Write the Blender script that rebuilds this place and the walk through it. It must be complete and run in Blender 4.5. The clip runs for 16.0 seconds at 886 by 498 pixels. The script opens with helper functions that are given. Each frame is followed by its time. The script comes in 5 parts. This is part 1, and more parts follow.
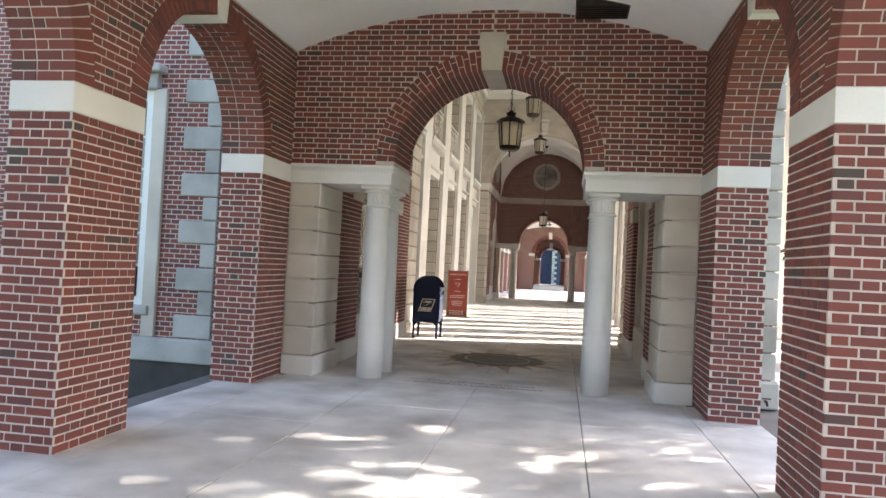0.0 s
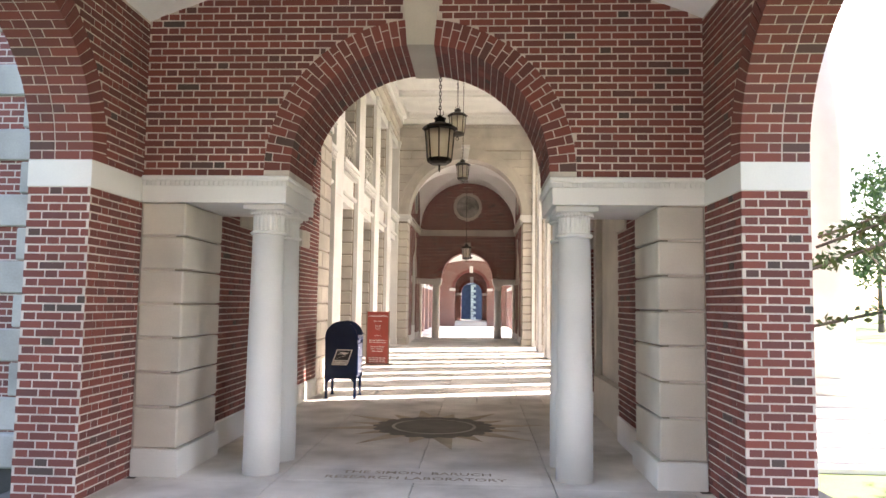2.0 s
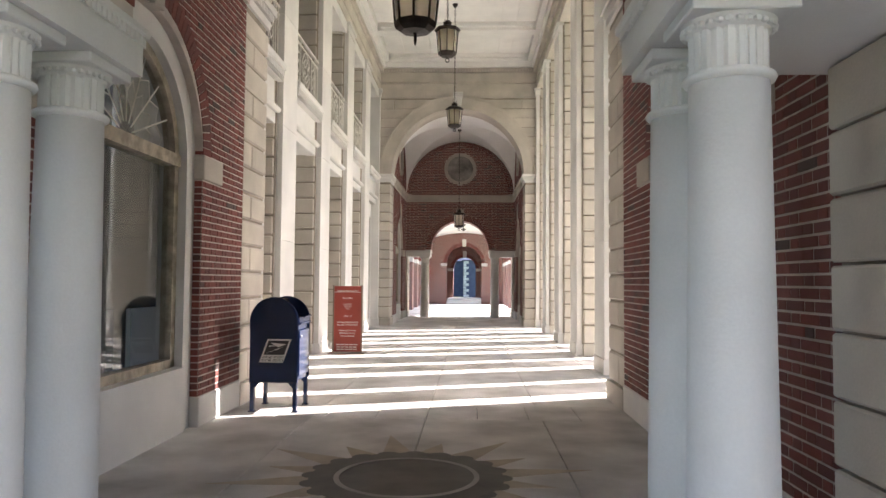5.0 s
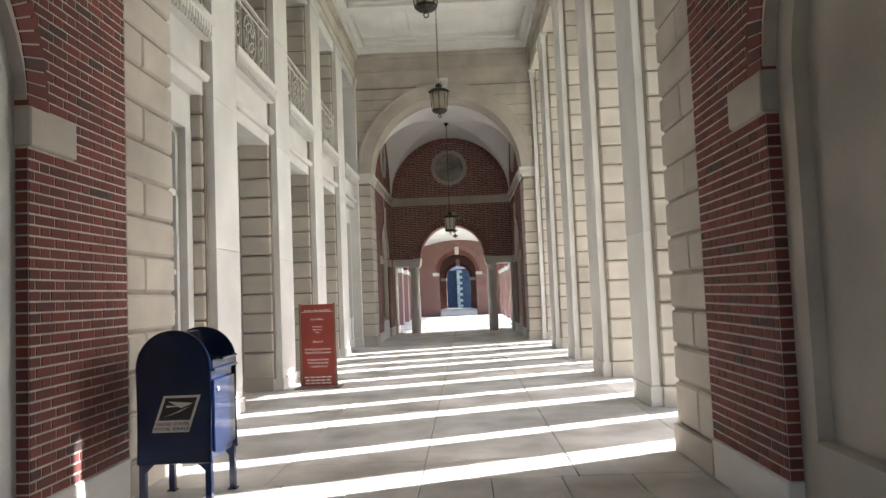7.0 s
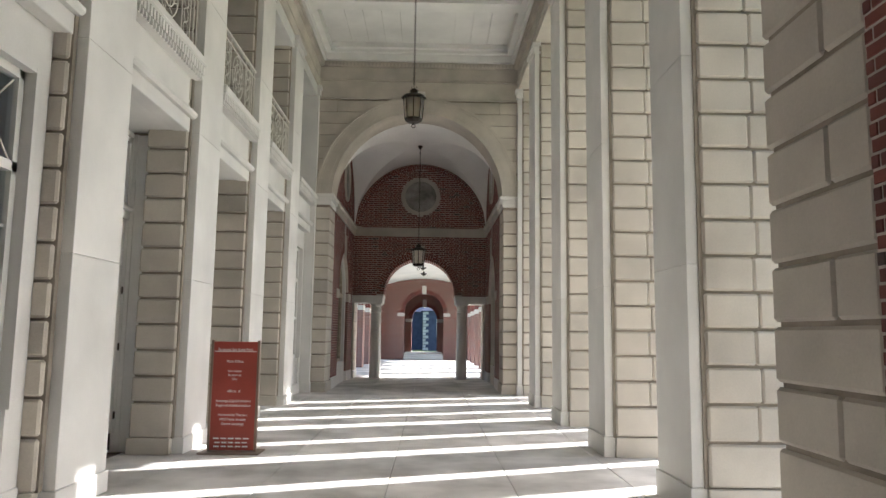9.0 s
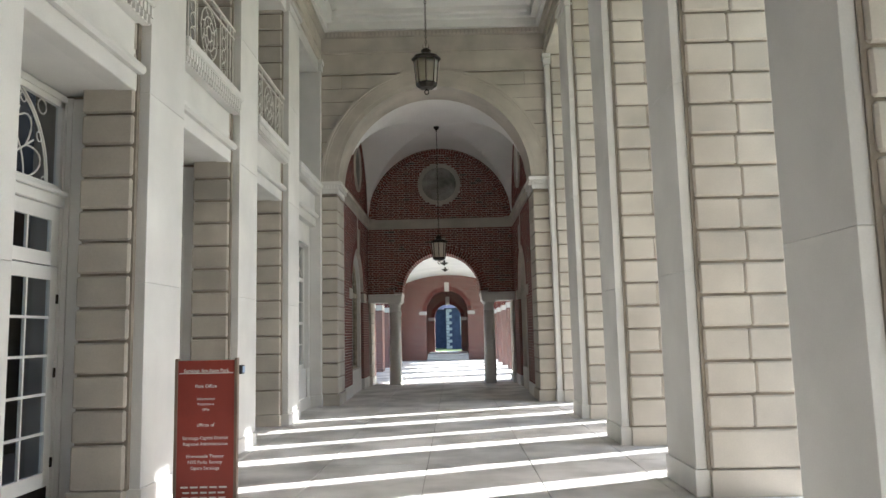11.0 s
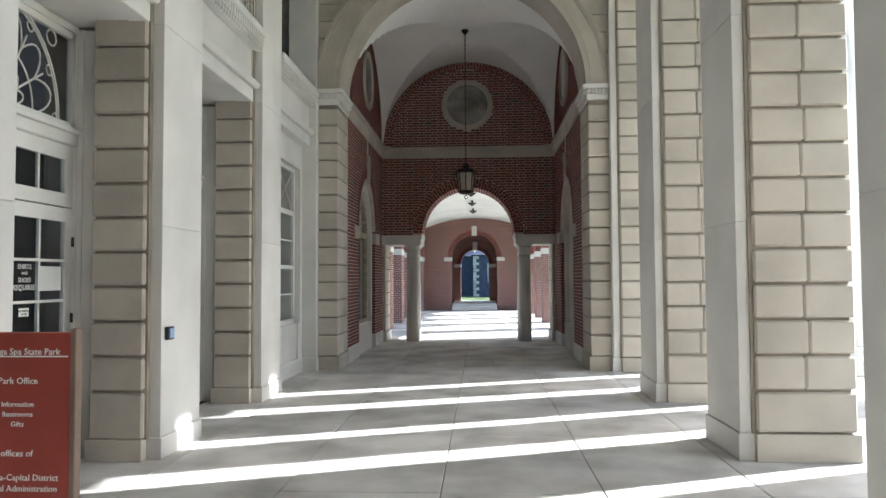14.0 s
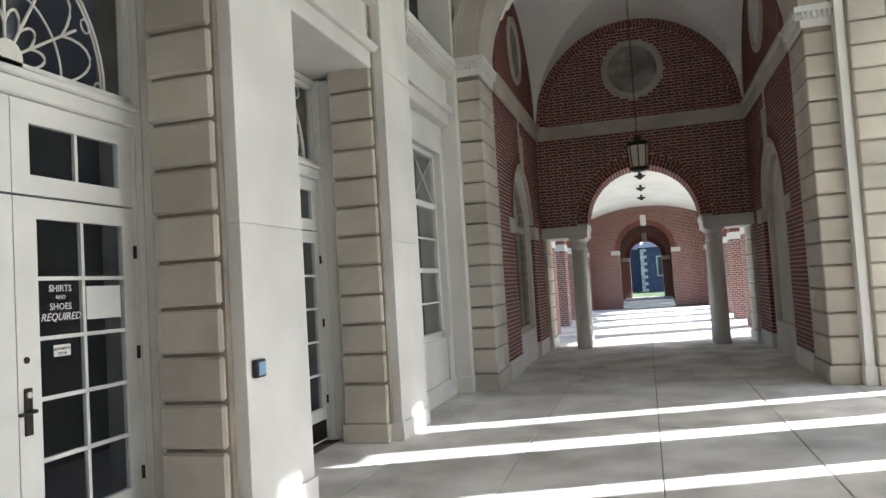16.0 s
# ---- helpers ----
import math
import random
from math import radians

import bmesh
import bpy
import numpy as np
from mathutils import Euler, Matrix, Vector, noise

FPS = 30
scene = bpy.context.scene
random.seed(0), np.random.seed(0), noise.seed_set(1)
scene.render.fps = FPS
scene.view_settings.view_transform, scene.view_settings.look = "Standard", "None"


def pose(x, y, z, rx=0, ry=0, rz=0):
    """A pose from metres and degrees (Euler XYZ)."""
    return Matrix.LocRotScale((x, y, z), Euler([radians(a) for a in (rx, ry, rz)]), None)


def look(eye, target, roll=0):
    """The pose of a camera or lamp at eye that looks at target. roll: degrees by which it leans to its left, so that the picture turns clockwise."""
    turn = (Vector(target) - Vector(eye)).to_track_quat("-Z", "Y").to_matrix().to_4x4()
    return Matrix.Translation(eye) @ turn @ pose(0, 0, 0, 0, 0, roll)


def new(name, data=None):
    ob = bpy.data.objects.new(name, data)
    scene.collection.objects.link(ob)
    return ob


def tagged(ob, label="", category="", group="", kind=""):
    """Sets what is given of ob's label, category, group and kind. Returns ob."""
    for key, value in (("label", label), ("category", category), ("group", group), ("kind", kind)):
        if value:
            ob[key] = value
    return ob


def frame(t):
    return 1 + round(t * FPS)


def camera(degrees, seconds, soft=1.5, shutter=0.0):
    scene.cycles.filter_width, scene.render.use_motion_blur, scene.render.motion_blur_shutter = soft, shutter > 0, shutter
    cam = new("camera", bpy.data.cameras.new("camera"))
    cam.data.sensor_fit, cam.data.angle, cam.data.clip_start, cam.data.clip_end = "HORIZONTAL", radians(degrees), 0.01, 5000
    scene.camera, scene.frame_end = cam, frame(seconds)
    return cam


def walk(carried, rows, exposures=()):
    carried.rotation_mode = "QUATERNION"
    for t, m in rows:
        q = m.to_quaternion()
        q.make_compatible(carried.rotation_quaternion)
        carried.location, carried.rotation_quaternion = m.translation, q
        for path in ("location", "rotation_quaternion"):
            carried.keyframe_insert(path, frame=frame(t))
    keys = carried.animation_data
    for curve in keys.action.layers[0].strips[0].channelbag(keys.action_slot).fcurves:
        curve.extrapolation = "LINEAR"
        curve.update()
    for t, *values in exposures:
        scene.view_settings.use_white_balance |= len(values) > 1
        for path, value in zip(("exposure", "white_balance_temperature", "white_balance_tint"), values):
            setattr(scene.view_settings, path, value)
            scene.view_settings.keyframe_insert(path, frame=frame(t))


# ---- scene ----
cam = camera(63.9, 16.0)
PATH = [
    (0, (0.988, -0.127, 1.519), (0.654, 1.845, 1.563), 2.9),
    (0.5, (0.885, 0.449, 1.526), (0.559, 2.422, 1.593), 2.6),
    (1, (0.796, 1.04, 1.57), (0.56, 3.025, 1.622), 2.4),
    (1.5, (0.643, 1.636, 1.606), (0.535, 3.629, 1.726), 4.3),
    (2, (0.564, 2.28, 1.597), (0.462, 4.272, 1.75), 0.8),
    (2.5, (0.503, 2.956, 1.533), (0.409, 4.95, 1.655), 3.4),
    (3, (0.491, 3.629, 1.506), (0.51, 5.622, 1.664), 2.5),
    (3.5, (0.498, 4.187, 1.468), (0.414, 6.185, 1.523), -0.1),
    (4, (0.498, 4.848, 1.475), (0.431, 6.846, 1.471), 1.1),
    (4.2, (0.518, 5.103, 1.454), (0.453, 7.101, 1.524), 0.3),
    (6.3, (0.381, 8.153, 1.479), (0.276, 10.147, 1.594), 0.9),
    (6.5, (0.392, 8.408, 1.467), (0.332, 10.403, 1.596), -1.2),
    (7, (0.403, 9.015, 1.473), (0.347, 11.011, 1.595), -2.3),
    (7.5, (0.414, 9.694, 1.462), (0.386, 11.69, 1.584), -0.1),
    (8, (0.431, 10.329, 1.431), (0.417, 12.314, 1.679), 0.3),
    (8.5, (0.466, 10.973, 1.466), (0.474, 12.963, 1.674), 1.0),
    (9, (0.397, 11.626, 1.49), (0.429, 13.611, 1.728), 0.8),
    (9.2, (0.401, 11.847, 1.47), (0.414, 13.832, 1.719), -0.2),
    (11.3, (0.327, 14.182, 1.641), (0.302, 16.169, 1.87), -1.3),
    (11.5, (0.287, 14.474, 1.668), (0.283, 16.45, 1.978), -1.6),
    (12, (0.268, 15.078, 1.649), (0.135, 17.054, 1.933), -1.9),
    (12.5, (0.36, 15.525, 1.706), (0.368, 17.506, 1.98), 0.4),
    (13, (0.358, 16.042, 1.634), (0.415, 18.032, 1.826), -1.3),
    (13.5, (0.329, 16.605, 1.6), (0.272, 18.601, 1.712), 0.3),
    (14, (0.314, 17.154, 1.624), (0.209, 19.149, 1.707), -0.3),
    (14.5, (0.252, 17.678, 1.606), (0.053, 19.661, 1.774), -1.8),
    (15, (0.138, 18.201, 1.554), (-0.259, 20.158, 1.667), -3.6),
    (15.5, (-0.014, 18.828, 1.665), (-0.401, 20.789, 1.743), -2.4),
    (16, (-0.01, 19.329, 1.617), (-0.555, 21.25, 1.718), -3.5),
]
walk(cam, [(t, look(eye, target, roll)) for t, eye, target, roll in PATH],
     exposures=[(0, 2.26, 6640, 15), (1.5, 2.62, 6920, 20), (2.5, 2.72, 6800, 20), (3.5, 2.66, 6660, 20), (5, 2.36, 6400, 17), (7, 2.02, 6120, 12), (8.5, 1.78, 6080, 11), (12, 1.7, 5820, 8), (14.5, 1.63, 5780, 7), (16, 1.68, 5840, 8)])

# ---------------------------------------------------------------- light
SUN_AZ, SUN_EL = 21.0, 36.0          # degrees: ahead of +x, above the horizon
world = bpy.data.worlds.new("sky")
scene.world = world
world.use_nodes = True
wt = world.node_tree
sky = wt.nodes.new("ShaderNodeTexSky")
sky.sky_type = "NISHITA"
sky.sun_disc = False
sky.sun_elevation = radians(SUN_EL)
sky.sun_rotation = radians(90 - SUN_AZ)
sky.dust_density = 2.0
wt.links.new(sky.outputs[0], wt.nodes["Background"].inputs[0])
wt.nodes["Background"].inputs[1].default_value = 0.15
sun = new("sun", bpy.data.lights.new("sun", "SUN"))
sun.data.energy, sun.data.angle, sun.data.color = 5.0, radians(0.5), (1.0, 0.95, 0.88)
sd = Vector((math.cos(radians(SUN_AZ)) * math.cos(radians(SUN_EL)), math.sin(radians(SUN_AZ)) * math.cos(radians(SUN_EL)), math.sin(radians(SUN_EL))))
sun.rotation_euler = sd.to_track_quat("Z", "Y").to_euler()


# ---------------------------------------------------------------- materials
def mat(name, base, rough=0.8, metal=0.0, var=0.12, scale=3.0, fine=60.0, bump=0.15, piece=0.0, island=0.0, tint=None, coat=0.0, spec=0.5):
    """A surface with large stains, fine grain and relief; piece and island vary single blocks."""
    m = bpy.data.materials.new(name)
    m.use_nodes = True
    nt = m.node_tree
    N, L = nt.nodes, nt.links
    b = N["Principled BSDF"]
    tc = N.new("ShaderNodeNewGeometry")
    n1 = N.new("ShaderNodeTexNoise")
    n1.inputs["Scale"].default_value, n1.inputs["Detail"].default_value = scale, 6
    n2 = N.new("ShaderNodeTexNoise")
    n2.inputs["Scale"].default_value, n2.inputs["Detail"].default_value = fine, 4
    L.new(tc.outputs["Position"], n1.inputs["Vector"])
    L.new(tc.outputs["Position"], n2.inputs["Vector"])
    ramp = N.new("ShaderNodeValToRGB")
    lo = tint or tuple(c * (1 - 2.2 * var) for c in base)
    ramp.color_ramp.elements[0].color, ramp.color_ramp.elements[1].color = (*lo, 1), (*(min(1, c * (1 + var)) for c in base), 1)
    ramp.color_ramp.elements[0].position, ramp.color_ramp.elements[1].position = 0.28, 0.66
    L.new(n1.outputs[0], ramp.inputs[0])
    hsv = N.new("ShaderNodeHueSaturation")
    L.new(ramp.outputs[0], hsv.inputs["Color"])
    mr = N.new("ShaderNodeMapRange")
    mr.inputs["To Min"].default_value, mr.inputs["To Max"].default_value = 1 - var * 0.9, 1 + var * 0.9
    L.new(n2.outputs[0], mr.inputs["Value"])
    val = mr.outputs[0]
    for amount, node, sock in ((piece, "ShaderNodeObjectInfo", "Random"), (island, "ShaderNodeNewGeometry", "Random Per Island")):
        if amount:
            oi = N.new(node)
            r2 = N.new("ShaderNodeMapRange")
            r2.inputs["To Min"].default_value, r2.inputs["To Max"].default_value = 1 - amount, 1 + amount
            L.new(oi.outputs[sock], r2.inputs["Value"])
            mu = N.new("ShaderNodeMath")
            mu.operation = "MULTIPLY"
            L.new(val, mu.inputs[0])
            L.new(r2.outputs[0], mu.inputs[1])
            val = mu.outputs[0]
    L.new(val, hsv.inputs["Value"])
    L.new(hsv.outputs[0], b.inputs["Base Color"])
    b.inputs["Roughness"].default_value, b.inputs["Metallic"].default_value = rough, metal
    b.inputs["Specular IOR Level"].default_value = spec
    b.inputs["Coat Weight"].default_value = coat
    if bump:
        bp = N.new("ShaderNodeBump")
        bp.inputs["Strength"].default_value, bp.inputs["Distance"].default_value = bump, 0.01
        L.new(n2.outputs[0], bp.inputs["Height"])
        L.new(bp.outputs[0], b.inputs["Normal"])
    return m


def brick_piece_mat(name, sock_node, sock):
    """Fired clay: red and plum bricks with a few dark, overburnt ones."""
    m = mat(name, (0.27, 0.085, 0.06), 0.85, var=0.22, scale=9.0, fine=140.0, bump=0.5)
    nt = m.node_tree
    N, L = nt.nodes, nt.links
    hsv = next(n for n in N if n.type == "HUE_SAT")
    ramp = N.new("ShaderNodeValToRGB")
    cr = ramp.color_ramp
    stops = [(0.0, (0.125, 0.042, 0.037)), (0.22, (0.17, 0.05, 0.04)), (0.5, (0.21, 0.058, 0.044)), (0.75, (0.165, 0.052, 0.044)), (0.94, (0.135, 0.047, 0.043)), (0.985, (0.075, 0.052, 0.046))]
    cr.elements[0].position, cr.elements[0].color = 0.0, (*stops[0][1], 1)
    cr.elements[1].position, cr.elements[1].color = stops[-1][0], (*stops[-1][1], 1)
    for p, c in stops[1:-1]:
        e = cr.elements.new(p)
        e.color = (*c, 1)
    oi = N.new(sock_node)
    L.new(oi.outputs[sock], ramp.inputs[0])
    L.new(ramp.outputs[0], hsv.inputs["Color"])
    return m


def brick_sheet_mat(name):
    """Brickwork seen from afar: courses of 68 mm laid by world position."""
    m = bpy.data.materials.new(name)
    m.use_nodes = True
    nt = m.node_tree
    N, L = nt.nodes, nt.links
    b = N["Principled BSDF"]
    geo = N.new("ShaderNodeNewGeometry")
    sep = N.new("ShaderNodeSeparateXYZ")
    L.new(geo.outputs["Position"], sep.inputs[0])
    add = N.new("ShaderNodeMath")
    L.new(sep.outputs[0], add.inputs[0])
    L.new(sep.outputs[1], add.inputs[1])
    comb = N.new("ShaderNodeCombineXYZ")
    L.new(add.outputs[0], comb.inputs[0])
    L.new(sep.outputs[2], comb.inputs[1])
    br = N.new("ShaderNodeTexBrick")
    br.inputs["Scale"].default_value = 1.0
    br.inputs["Brick Width"].default_value, br.inputs["Row Height"].default_value = 0.16, 0.0676
    br.inputs["Mortar Size"].default_value = 0.0075
    br.inputs["Color1"].default_value, br.inputs["Color2"].default_value = (0.23, 0.068, 0.053, 1), (0.13, 0.05, 0.046, 1)
    br.inputs["Mortar"].default_value = (0.5, 0.42, 0.36, 1)
    L.new(comb.outputs[0], br.inputs["Vector"])
    L.new(br.outputs["Color"], b.inputs["Base Color"])
    b.inputs["Roughness"].default_value = 0.88
    bp = N.new("ShaderNodeBump")
    bp.inputs["Strength"].default_value, bp.inputs["Distance"].default_value, bp.invert = 0.5, 0.008, True
    L.new(br.outputs["Fac"], bp.inputs["Height"])
    L.new(bp.outputs[0], b.inputs["Normal"])
    return m


BRICK = brick_piece_mat("brick_single", "ShaderNodeObjectInfo", "Random")
BRICKS = brick_piece_mat("brick_joined", "ShaderNodeNewGeometry", "Random Per Island")
BRICK_FAR = brick_sheet_mat("brick_far")
MORTAR = mat("mortar", (0.57, 0.50, 0.445), 0.95, var=0.12, scale=4, fine=120, bump=0.3)
STONE = mat("limestone", (0.53, 0.485, 0.415), 0.85, var=0.10, scale=1.3, fine=70, bump=0.18, piece=0.07)
STONE_W = mat("pale_limestone", (0.69, 0.675, 0.64), 0.85, var=0.06, scale=1.1, fine=70, bump=0.14, piece=0.05)
STONE_G = mat("grey_limestone", (0.40, 0.39, 0.36), 0.9, var=0.16, scale=1.6, fine=60, bump=0.25, piece=0.08)
PLASTER = mat("vault_plaster", (0.86, 0.85, 0.82), 0.9, var=0.04, scale=0.8, fine=40, bump=0.06)
PAINT = mat("white_paint", (0.78, 0.77, 0.73), 0.45, var=0.04, scale=2.0, fine=60, bump=0.05)
IRONW = mat("white_iron", (0.72, 0.69, 0.62), 0.5, var=0.08, scale=5, fine=90, bump=0.1)
CEIL = mat("ceiling_stone", (0.78, 0.77, 0.73), 0.9, var=0.05, scale=1.2, fine=40, bump=0.08)
FLOOR = mat("concrete_floor", (0.67, 0.65, 0.62), 0.72, var=0.13, scale=1.3, fine=110, bump=0.12, piece=0.07, tint=(0.38, 0.365, 0.34))
GROUT = mat("floor_joint", (0.16, 0.15, 0.14), 0.95, var=0.1)
BRONZE = mat("dark_bronze", (0.035, 0.028, 0.022), 0.5, metal=0.6, var=0.2, scale=14, fine=90, bump=0.2)
BLUE = mat("blue_paint", (0.006, 0.018, 0.066), 0.26, var=0.10, scale=4, fine=60, bump=0.03, coat=0.3)
SIGNRED = mat("sign_red", (0.30, 0.045, 0.03), 0.5, var=0.06, scale=3, fine=60, bump=0.04)
SIGNFR = mat("sign_frame", (0.22, 0.16, 0.12), 0.5, metal=0.4, var=0.1)
INK_W = mat("white_ink", (0.8, 0.79, 0.76), 0.6, var=0.02, bump=0)
INK_B = mat("black_ink", (0.02, 0.02, 0.025), 0.6, var=0.02, bump=0)
GRASS = mat("lawn", (0.10, 0.145, 0.045), 0.9, var=0.25, scale=0.7, fine=30, bump=0.8)
WOODF = mat("dark_wood_floor", (0.10, 0.06, 0.04), 0.45, var=0.2, scale=2.0)
# shade of unlit rooms put into the colour; blind and window unit share it
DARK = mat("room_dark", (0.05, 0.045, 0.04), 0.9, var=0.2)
CURTAIN = mat("pale_blind", (0.45, 0.43, 0.40), 0.9, var=0.1, scale=2)
# dark mottled concrete for the areaway and the basement wall
DARKCONC = mat("areaway_concrete", (0.055, 0.053, 0.05), 0.85, var=0.3, scale=1.4)
LEAF = mat("leaf", (0.06, 0.11, 0.03), 0.7, var=0.3, scale=3, bump=0, island=0.3)
BARK = mat("bark", (0.10, 0.08, 0.06), 0.95, var=0.25, scale=6, bump=0.8)
MEDAL = mat("medallion_marble", (0.28, 0.27, 0.24), 0.6, var=0.35, scale=2.2, fine=30, bump=0.05)
# dirt-dark mortar, with the shade of deep joints put into its colour
JOINT = mat("dirty_shaded_joint", (0.30, 0.26, 0.21), 0.95, var=0.15)
FRAMEW = mat("peeling_cream_paint", (0.46, 0.40, 0.30), 0.7, var=0.2, scale=9, fine=60, bump=0.4)
# blue of the distant air put into the brick colour
FARWALL = mat("blue_hazed_brick", (0.05, 0.058, 0.095), 0.9, var=0.15, scale=2)
RAY = mat("ochre_ray", (0.44, 0.38, 0.29), 0.7, var=0.15, scale=3)
MEDFLOOR = mat("dark_floor_disc", (0.11, 0.10, 0.09), 0.6, var=0.2, scale=3)


def glass_mat(name, tintc, rough=0.02, ior=1.45):
    m = bpy.data.materials.new(name)
    m.use_nodes = True
    b = m.node_tree.nodes["Principled BSDF"]
    b.inputs["Base Color"].default_value = (*tintc, 1)
    b.inputs["Transmission Weight"].default_value, b.inputs["Roughness"].default_value, b.inputs["IOR"].default_value = 1.0, rough, ior
    return m


GLASS = glass_mat("window_glass", (0.85, 0.9, 0.9), 0.02, 1.3)
FROST = glass_mat("lantern_glass", (0.92, 0.88, 0.78), 0.55)


# ---------------------------------------------------------------- mesh helpers
class Geo:
    """Collects vertices and faces for one mesh."""

    def __init__(self):
        self.v, self.f = [], []

    def add(self, verts, faces):
        k = len(self.v)
        self.v.extend(verts)
        self.f.extend(tuple(i + k for i in q) for q in faces)
        return self

    def hexa(self, p):
        """Eight corners: four of one end, four of the other."""
        return self.add(p, [(3, 2, 1, 0), (4, 5, 6, 7), (0, 1, 5, 4), (1, 2, 6, 5), (2, 3, 7, 6), (3, 0, 4, 7)])

    def box(self, x0, x1, y0, y1, z0, z1):
        x0, x1, y0, y1, z0, z1 = min(x0, x1), max(x0, x1), min(y0, y1), max(y0, y1), min(z0, z1), max(z0, z1)
        return self.hexa([(x0, y0, z0), (x1, y0, z0), (x1, y1, z0), (x0, y1, z0), (x0, y0, z1), (x1, y0, z1), (x1, y1, z1), (x0, y1, z1)])

    def chamfer(self, x0, x1, y0, y1, z0, z1, c):
        """A box with all edges bevelled by c."""
        x0, x1, y0, y1, z0, z1 = min(x0, x1), max(x0, x1), min(y0, y1), max(y0, y1), min(z0, z1), max(z0, z1)
        c = min(c, (x1 - x0) * 0.45, (y1 - y0) * 0.45, (z1 - z0) * 0.45)
        vs, idx = [], {}
        for sx in (0, 1):
            for sy in (0, 1):
                for sz in (0, 1):
                    X, Y, Z = (x0, x1)[sx], (y0, y1)[sy], (z0, z1)[sz]
                    cx, cy, cz = X + (c, -c)[sx], Y + (c, -c)[sy], Z + (c, -c)[sz]
                    for a, p in (("x", (X, cy, cz)), ("y", (cx, Y, cz)), ("z", (cx, cy, Z))):
                        idx[(a, sx, sy, sz)] = len(vs)
                        vs.append(p)
        g = lambda key: idx[key]
        fs = []
        for s in (0, 1):
            for a in "xyz":
                k = [(0, 0), (1, 0), (1, 1), (0, 1)]
                q = []
                for p, r in k:
                    q.append(g({"x": ("x", s, p, r), "y": ("y", p, s, r), "z": ("z", p, r, s)}[a]))
                flip = (s == 0) if a != "y" else (s == 1)
                fs.append(tuple(q[::-1] if flip else q))
        for p in (0, 1):
            for r in (0, 1):
                e = (g(("x", p, r, 0)), g(("y", p, r, 0)), g(("y", p, r, 1)), g(("x", p, r, 1)))
                fs.append(e if (p == r) else e[::-1])
                e = (g(("y", 0, p, r)), g(("z", 0, p, r)), g(("z", 1, p, r)), g(("y", 1, p, r)))
                fs.append(e if (p == r) else e[::-1])
                e = (g(("x", p, 0, r)), g(("x", p, 1, r)), g(("z", p, 1, r)), g(("z", p, 0, r)))
                fs.append(e if (p == r) else e[::-1])
                for w in (0, 1):
                    t = (g(("x", p, r, w)), g(("y", p, r, w)), g(("z", p, r, w)))
                    fs.append(t if (p + r + w) % 2 else t[::-1])
        return self.add(vs, fs)

    def strips(self, us, zlo, zhi, place, d0, d1):
        """A wall from zlo(u) to zhi(u) between the depths d0 and d1; place(u, d, z) gives the point."""
        k = len(self.v)
        n = len(us)
        for u in us:
            lo, hi = zlo(u), zhi(u)
            self.v.extend([place(u, d0, lo), place(u, d0, hi), place(u, d1, lo), place(u, d1, hi)])
        for i in range(n - 1):
            p, q = k + 4 * i, k + 4 * (i + 1)
            self.f.extend([(p, q, q + 1, p + 1), (p + 2, p + 3, q + 3, q + 2), (p, p + 2, q + 2, q), (p + 1, q + 1, q + 3, p + 3)])
        p = k + 4 * (n - 1)
        self.f.extend([(k, k + 1, k + 3, k + 2), (p, p + 2, p + 3, p + 1)])
        return self

    def hoop(self, place, r0, r1, d0, d1, n=40):
        """A flat ring; place(radius, angle, depth)."""
        k = len(self.v)
        for i in range(n):
            a = 2 * math.pi * i / n
            self.v.extend([place(r0, a, d0), place(r1, a, d0), place(r1, a, d1), place(r0, a, d1)])
        for i in range(n):
            p, q = k + 4 * i, k + 4 * ((i + 1) % n)
            for s in range(4):
                self.f.append((p + s, p + (s + 1) % 4, q + (s + 1) % 4, q + s))
        return self

    def lathe(self, prof, seg=24, centre=(0, 0), flute=0):
        """A turned shape from (radius, z) pairs."""
        k = len(self.v)
        for r, z in prof:
            for i in range(seg):
                a = 2 * math.pi * i / seg
                self.v.append((centre[0] + r * math.cos(a), centre[1] + r * math.sin(a), z))
        for j in range(len(prof) - 1):
            for i in range(seg):
                i2 = (i + 1) % seg
                self.f.append((k + j * seg + i, k + j * seg + i2, k + (j + 1) * seg + i2, k + (j + 1) * seg + i))
        self.f.append(tuple(k + i for i in range(seg))[::-1])
        self.f.append(tuple(k + (len(prof) - 1) * seg + i for i in range(seg)))
        return self

    def tube(self, pts, r, seg=6, closed=False):
        """A round bar along points."""
        k = len(self.v)
        P = [Vector(p) for p in pts]
        n = len(P)
        for i, p in enumerate(P):
            d = (P[(i + 1) % n] - P[i - 1]) if closed or 0 < i < n - 1 else (P[1] - P[0] if i == 0 else P[-1] - P[-2])
            q = d.to_track_quat("Z", "Y")
            for j in range(seg):
                a = 2 * math.pi * j / seg
                self.v.append(tuple(p + q @ Vector((r * math.cos(a), r * math.sin(a), 0))))
        for i in range(n if closed else n - 1):
            i2 = (i + 1) % n
            for j in range(seg):
                j2 = (j + 1) % seg
                self.f.append((k + i * seg + j, k + i * seg + j2, k + i2 * seg + j2, k + i2 * seg + j))
        if not closed:
            self.f.append(tuple(k + j for j in range(seg))[::-1])
            self.f.append(tuple(k + (n - 1) * seg + j for j in range(seg)))
        return self

    def mesh(self, name, material, smooth=False):
        me = bpy.data.meshes.new(name)
        me.from_pydata(self.v, [], self.f)
        me.materials.append(material)
        if smooth:
            me.polygons.foreach_set("use_smooth", [True] * len(me.polygons))
        me.update()
        return me


